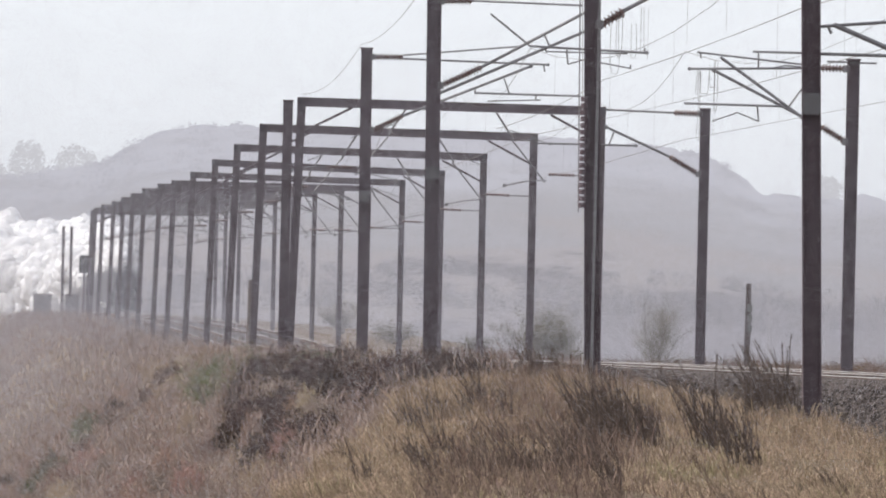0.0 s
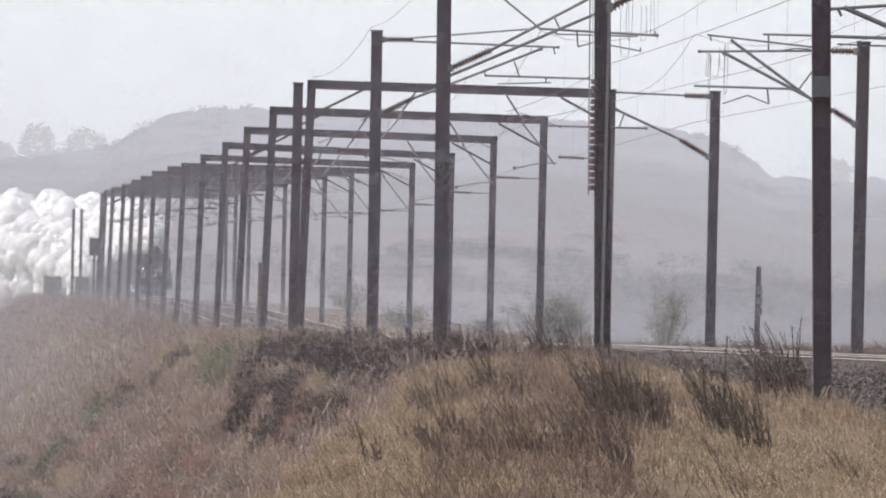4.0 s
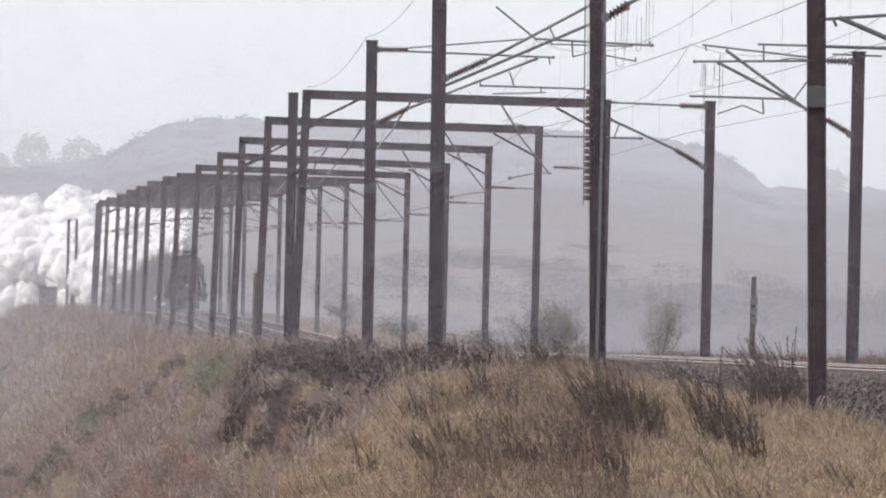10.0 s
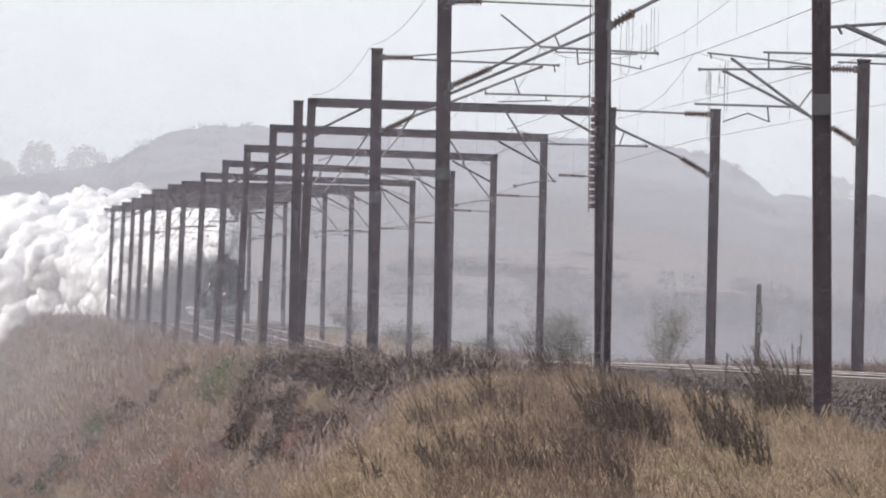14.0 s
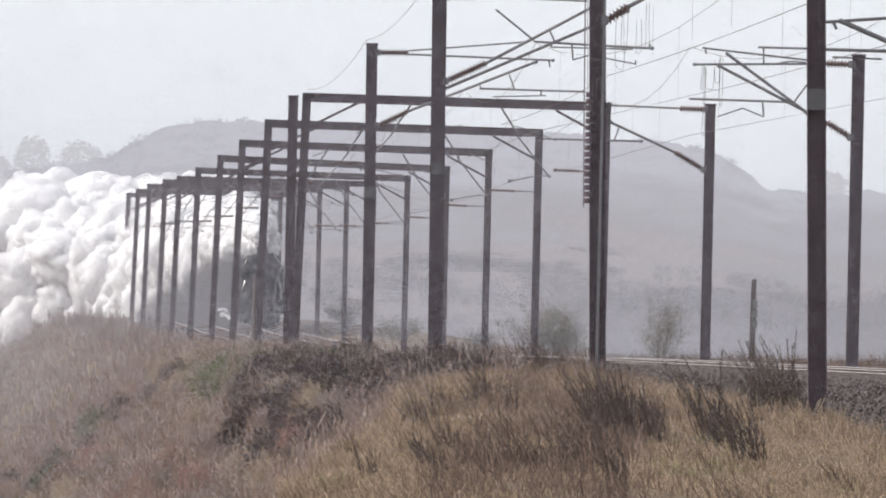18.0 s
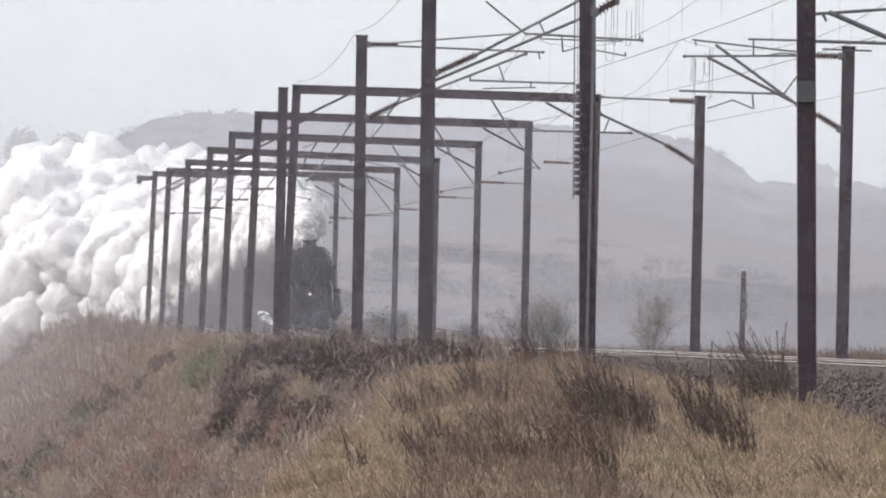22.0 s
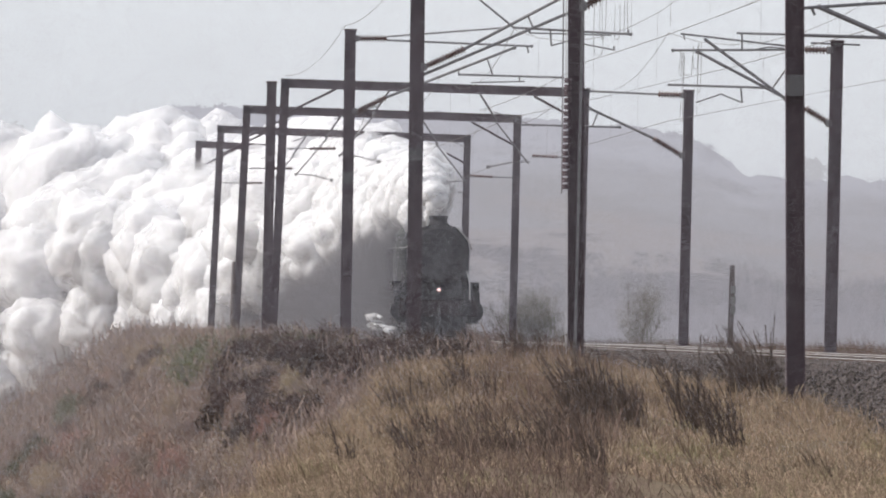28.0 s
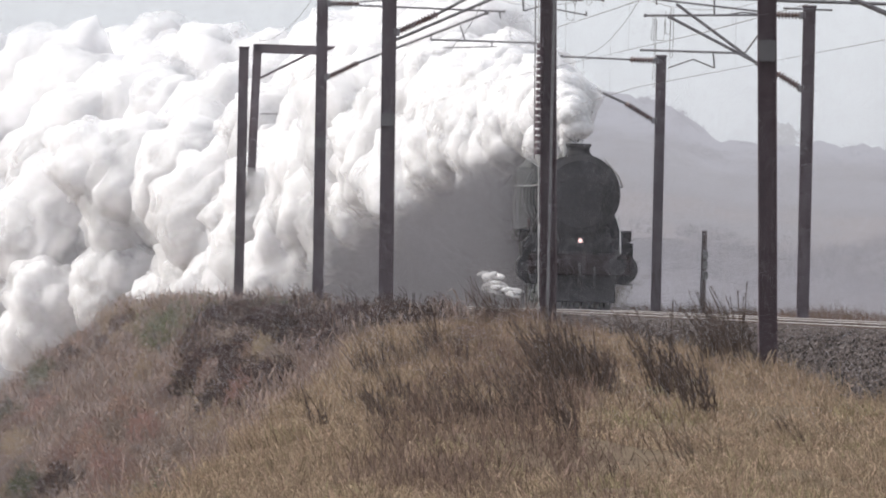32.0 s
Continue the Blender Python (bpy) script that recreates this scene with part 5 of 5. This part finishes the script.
        part("cylinder_cover", tube((1.08 * s, -0.62, 0.98), (1.08 * s, -0.55, 0.98), 0.30, 20), BLACK, cyl)
        part("valve_cover", tube((1.05 * s, -0.72, 1.52), (1.05 * s, -0.65, 1.52), 0.12, 14), BLACK, cyl)
        part("step", block((1.12 * s, -1.35, 0.62), (0.32, 0.22, 0.04)), BLACK, ob)
        part("step", block((1.12 * s, -1.30, 0.98), (0.32, 0.24, 0.04)), BLACK, ob)
        part("nameplate", block((1.02 * s, 2.9, 2.05), (0.03, 1.3, 0.24), 0.01), RED, ob)
        rail = run([(0.55 * s, -1.08, 3.62), (0.90 * s, -1.0, 3.22), (1.03 * s, -0.7, 2.95), (1.05 * s, 1.3, 2.95), (1.12 * s, 9.5, 3.0)], 0.02, 6)
        part("handrail", rail, BRIGHT, ob, "bright steel handrail")
        part("front_handrail", run([(0.98 * s, -1.3, 1.35), (0.97 * s, -1.2, 1.95), (0.86 * s, -1.1, 2.25)], 0.018, 6), BRIGHT, ob)
        part("steam_pipe", tube((0.72 * s, 0.6, 2.4), (1.02 * s, 0.5, 1.7), 0.15, 12), BLACK, ob)
        b = part("buffer", tube((0.87 * s, -1.6, 1.06), (0.87 * s, -2.0, 1.06), 0.11, 14), BLACK, ob)
        part("buffer_head", tube((0.87 * s, -2.0, 1.06), (0.87 * s, -2.06, 1.06), 0.23, 20), BLACK, b, "greasy black buffer head")
        part("guard_iron", block((0.75 * s, -1.35, 0.45), (0.06, 0.05, 0.7)), BLACK, ob)
        part("slide_bar", block((1.1 * s, 1.7, 1.08), (0.1, 1.9, 0.08)), BRIGHT, ob)
        part("connecting_rod", tube((1.14 * s, 1.5, 0.98), (1.14 * s, 4.9, 0.98 + 0.2 * s), 0.065, 6), BRIGHT, ob)
        part("coupling_rod", tube((1.02 * s, 2.75, 0.99 + 0.25 * s), (1.02 * s, 7.0, 0.99 + 0.25 * s), 0.055, 6), BRIGHT, ob)
        part("cab_pipe", run([(-0.0 + 1.05 * s, 9.5, 1.9), (1.1 * s, 9.4, 2.6), (1.0 * s, 9.3, 3.3)], 0.03), BRIGHT, ob)
    bb = part("buffer_beam", block((0, -1.62, 1.06), (2.45, 0.06, 0.48), 0.02), RED, ob, "dull red buffer beam")
    part("coupling_hook", run([(0, -1.65, 1.06), (0, -1.85, 1.02), (0, -1.9, 0.8), (0, -1.82, 0.55)], 0.045, 6), BLACK, bb)
    part("brake_hose", run([(0.35, -1.7, 1.0), (0.36, -1.85, 0.9), (0.36, -1.86, 0.55)], 0.035, 6), BLACK, bb)
    for x, z in ((0.0, 1.62),):
        lampob = part("headlamp", block((x, -1.5, z), (0.17, 0.17, 0.26), 0.02), BLACK, ob)
        part("lens", tube((x, -1.585, z + 0.02), (x, -1.605, z + 0.02), 0.045, 16), LAMP, lampob, "glowing headlamp lens")
    lampob = part("side_lamp", block((-0.86, -1.5, 1.55), (0.15, 0.15, 0.22), 0.02), GALV, ob)
    part("lens", tube((-0.86, -1.575, 1.56), (-0.86, -1.59, 1.56), 0.018, 14), LAMP, lampob, "glowing side lamp lens")
    for y in (-0.55, 1.45):
        wheels.append((wheelset(ob, y, 0.48, "bogie_wheelset", BLACK, 10), 0.48))
    for y in (2.75, 4.9, 7.0):
        wheels.append((wheelset(ob, y, 0.99, "driving_wheelset", BOILER, 18), 0.99))
    wheels.append((wheelset(ob, 9.7, 0.56, "trailing_wheelset", BLACK, 10), 0.56))
    return ob, wheels


def tender():
    ob = thing("tender", "black locomotive tender heaped with coal", "tender")
    bm = bmesh.new()
    for s in (-1, 1):
        box(bm, (1.3 * s, 3.6, 2.2), (0.05, 7.2, 1.9))
    box(bm, (0, 7.18, 2.1), (2.6, 0.05, 1.7))
    box(bm, (0, 0.05, 2.0), (2.6, 0.05, 1.5))
    box(bm, (0, 3.6, 1.25), (2.6, 7.2, 0.1))
    part("body", bm, BOILER, ob)
    bm = bmesh.new()
    r = random.Random(8)
    for k in range(160):
        c = Vector((r.uniform(-1.0, 1.0), r.uniform(0.6, 5.5), 0))
        c.z = 2.6 + 0.55 * (1 - abs(c.x)) + r.uniform(-0.1, 0.1)
        q = bmesh.ops.create_icosphere(bm, subdivisions=1, radius=r.uniform(0.12, 0.25))
        bmesh.ops.translate(bm, verts=q["verts"], vec=c)
    part("coal", bm, COAL, ob)
    part("frame", block((0, 3.6, 0.95), (2.0, 7.3, 0.4)), BLACK, ob)
    for y in (1.0, 3.0, 4.9, 6.5):
        wheelset(ob, y, 0.53, "tender_wheelset", BLACK, 8)
    return ob


def coach():
    ob = thing("railway_coach", "maroon passenger coach behind a steam locomotive", "coach", "train coaches")
    L = 19.4
    bm = bmesh.new()
    prof = [(-1.3, 0.95), (-1.36, 1.5), (-1.36, 2.6), (-1.28, 3.1), (1.28, 3.1), (1.36, 2.6), (1.36, 1.5), (1.3, 0.95)]
    a = [bm.verts.new((x, 0, z)) for x, z in prof]
    b = [bm.verts.new((x, L, z)) for x, z in prof]
    n = len(prof)
    for i in range(n):
        bm.faces.new((a[i], a[(i + 1) % n], b[(i + 1) % n], b[i]))
    bm.faces.new(a)
    bm.faces.new(b[::-1])
    part("body", bm, MAROON, ob)
    bm = bmesh.new()
    prof = [(-1.3, 3.1), (-1.15, 3.4), (-0.75, 3.66), (0, 3.8), (0.75, 3.66), (1.15, 3.4), (1.3, 3.1)]
    a = [bm.verts.new((x, 0, z)) for x, z in prof]
    b = [bm.verts.new((x, L, z)) for x, z in prof]
    for i in range(6):
        bm.faces.new((a[i], a[i + 1], b[i + 1], b[i]))
    bm.faces.new(a)
    bm.faces.new(b[::-1])
    part("roof", bm, ROOF, ob)
    for s in (-1, 1):
        for k in range(9):
            w = part("window", block((1.365 * s, 1.6 + 2.02 * k, 2.3), (0.03, 1.25, 0.75), 0.01), GLASS, ob)
    for y in (2.2, 4.6, 14.8, 17.2):
        wheelset(ob, y, 0.46, "coach_wheelset", BLACK, 0)
    part("gangway", block((0, -0.22, 2.1), (1.0, 0.5, 2.0), 0.05), BLACK, ob)
    part("underframe", block((0, L / 2, 0.8), (2.3, L, 0.3)), BLACK, ob)
    return ob


LOCO, LOCO_WHEELS = locomotive()
TENDER = tender()
COACHES = [coach()]
for k in range(4):
    COACHES.append(copy_thing(COACHES[0], Matrix.Identity(4)))


def on_track(y, centre=right_track):
    """The pose of a vehicle whose origin is y metres off, standing on the rails."""
    dx = (centre(y + 5) - centre(y - 1)) / 6
    dz = (rail_z(y + 5) - rail_z(y - 1)) / 6
    return pose(centre(y), y, rail_z(y), math.degrees(math.atan(dz)), 0, -math.degrees(math.atan(dx)))


# ---- steam ----
def puff_mesh(seed, level, mat=STEAM, relief=1.0):
    """A billow: a ball covered in rounded knobs, within thin skins that soften its edge."""
    bm = bmesh.new()
    bmesh.ops.create_icosphere(bm, subdivisions=level, radius=1.0)
    off = Vector((seed * 7.3, seed * 3.1, seed * 1.7))

    def reach(d):
        a = abs(noise.noise(d * 1.3 + off))
        b = abs(noise.noise(d * 2.7 + off * 2))
        c = abs(noise.noise(d * 5.5 + off * 3))
        return 0.70 + relief * (0.50 * a + 0.26 * b + 0.09 * c)

    for v in bm.verts:
        d = v.co.normalized()
        v.co = d * reach(d) * 0.92
    core = len(bm.faces)
    for lift in (0.03, 0.09, 0.17):                     # thin skins round the core
        q = bmesh.ops.create_icosphere(bm, subdivisions=level - 1, radius=1.0)
        for v in q["verts"]:
            d = v.co.normalized()
            v.co = d * (reach(d) * 0.92 + lift)
    skins = len(bm.faces)
    me = bpy.data.meshes.new("steam_puff")
    bm.to_mesh(me)
    bm.free()
    me.materials.append(mat)
    me.materials.append(THIN_STEAM)
    me.polygons.foreach_set("material_index", [1 if core <= i < skins else 0 for i in range(len(me.polygons))])
    me.polygons.foreach_set("use_smooth", [True] * len(me.polygons))
    return me


def plume_top(s):
    return 4.5 + 1.0 * (1 - math.exp(-s / 3)) + 1.2 * (1 - math.exp(-s / 40)) + 0.009 * min(s, 130)


def bank_below(a):
    """The ground beside the right track, a metres to its side, against the rails."""
    return -0.6 - min(4.0, 0.72 * max(0.0, -9.4 - a))


def build_steam():
    """The exhaust: billows that ride along behind the chimney, growing, drifting left and rolling down the bank."""
    r = random.Random(21)
    small = [puff_mesh(s, 4, relief=0.65) for s in range(7)]
    large = [puff_mesh(s + 20, 5) for s in range(7)]
    plume = tagged(new("steam_plume"), "thick white billowing steam trailing from a locomotive", "steam", "", "stuff")
    puffs = []

    def add(s, a, h, rad, squash=1.0):
        kit = large if rad > 0.9 else small
        rad *= 1.0 if rad > 0.9 else 1.18
        ob = new("steam_puff", kit[r.randrange(len(kit))])
        ob.parent = plume
        ob.scale = (rad * r.uniform(0.85, 1.15), rad * r.uniform(0.9, 1.3), rad * squash * r.uniform(0.85, 1.1))
        puffs.append((ob, s, a, h, r.uniform(0, 360), r.uniform(0, 360), r.uniform(6, 16)))

    s = 0.3
    while s < 430:
        rad = 0.28 + 1.75 * (s / 60) ** 0.75 if s < 60 else 2.03 + 1.1 * min(1.0, (s - 60) / 150)
        left = -(0.3 + 0.066 * s + 0.032 * max(0.0, s - 75)) - 7.2 * smooth(72, 125, s)      # how far it has spread
        n = 3 if s < 10 else (5 if s < 40 else 5)
        for i in range(n):
            f = r.uniform(0.0, 1.0) if s > 4 else r.uniform(0.1, 0.7)
            a = left * f
            top = plume_top(s) * (1 - 0.36 * max(0.0, f) ** 2.4) - rad * 0.75
            aside = -a + 0.047 * s                                   # its under side slopes away to the left
            low = max(bank_below(a), 4.5 - 0.56 * max(0.0, aside - 0.6) + 0.9 * noise.noise((s * 0.11, a * 0.15, 6.0))) + rad * 0.5
            h = top if i == 0 else low + (max(top, low) - low) * r.uniform(0, 1) ** 0.9
            add(s + r.uniform(-1, 1) * min(2.0, s * 0.15), a, h, rad * r.uniform(0.7, 1.15))
        s += (0.35 if s < 4 else 0.8 if s < 14 else 1.7 if s < 40 else 3.0 if s < 110 else 7.0)
    # the outer foot of the plume, rolling over the low ground
    s = 62.0
    while s < 330:
        left = -(0.3 + 0.066 * s + 0.032 * max(0.0, s - 75)) - 7.2 * smooth(72, 125, s)
        for _ in range(2):
            a = left * r.uniform(0.85, 1.2)
            rad = r.uniform(0.95, 1.7)
            add(s + r.uniform(-2, 2), a, bank_below(a) + rad * r.uniform(0.3, 1.3), rad)
        s += 5.0
    # leaking steam low beside the cylinders: thin ragged wisps
    leak = [puff_mesh(s + 40, 3, mat=THIN_STEAM, relief=1.3) for s in range(3)]
    for k in range(16):
        ob = new("steam_wisp", leak[k % 3])
        ob.parent = plume
        rad = r.uniform(0.08, 0.19)
        ob.scale = (rad * r.uniform(0.9, 1.6), rad * 2.0, rad * r.uniform(0.5, 0.9))
        puffs.append((ob, r.uniform(-0.6, 7.0), -1.35 - r.uniform(0, 0.8), 0.30 + abs(r.gauss(0, 0.22)), r.uniform(-20, 20), r.uniform(0, 360), 0.0))
    return puffs


PUFFS = build_steam()


def exhaust_smoke(n=66000):
    """Thin grey smoke beaten down along the train's left side: fine threads, loosely packed."""
    s = 2 + 42 * rng.uniform(0, 1, n) ** 1.2
    x = -0.7 - rng.triangular(0, 0.45, 1, n) * (2.2 + 0.06 * s)
    hi = 3.9 - 0.46 * np.maximum(0.0, -x + 0.047 * s - 0.8)
    z = np.maximum(0.05, np.maximum(hi, 0.8) * rng.uniform(0, 1, n) + rng.normal(0, 0.3, n))
    a = rng.uniform(-1.57, 1.57, n)
    ln = rng.uniform(0.2, 0.55, n)
    t = np.stack([np.sin(a) * ln, np.zeros(n), np.cos(a) * ln], 1)
    u = np.stack([np.cos(a), np.zeros(n), -np.sin(a)], 1) * 0.0011
    p = np.stack([x, s, z], 1)
    v = np.stack([p - t - u, p - t + u, p + t], 1).reshape(-1, 3)
    f = np.arange(n * 3).reshape(-1, 3)
    return quick_mesh("exhaust_smoke", v.tolist(), f.tolist(), SMOKE, "thin grey smoke drifting low beside the train", "smoke")


HAZE = exhaust_smoke()


def motions():
    """Everything that moves: the train, its wheels, and the steam."""
    vehicles = [(LOCO, 0.0), (HAZE, 0.0), (TENDER, 12.6)] + [(c, 20.6 + 20.2 * k) for k, c in enumerate(COACHES)]
    for ob, back in vehicles:
        walk(ob, [(t, on_track(chimney_y(t) + back)) for t in range(33)])
    for ob, rad in LOCO_WHEELS:
        y = ob.location.y
        turn = min(60.0, math.degrees(SPEED / rad) / FPS)
        rows = [(i / FPS, pose(0, y, rad, turn * i)) for i in range(32 * FPS + 1)]
        walk(ob, rows)
    for ob, s, a, h, r0, r1, spin in PUFFS:
        rows = []
        for t in (0, 4, 8, 12, 16, 20, 24, 28, 30, 32):
            y = chimney_y(t) + s
            swell = 1 + 0.20 * smooth(29.5, 32, t) * smooth(10, 60, s)      # it climbs higher towards the end
            rows.append((t, pose(right_track(y) + a, y, rail_z(y) + h * swell, r0 + spin * t, 0, r1)))
        walk(ob, rows)


motions()
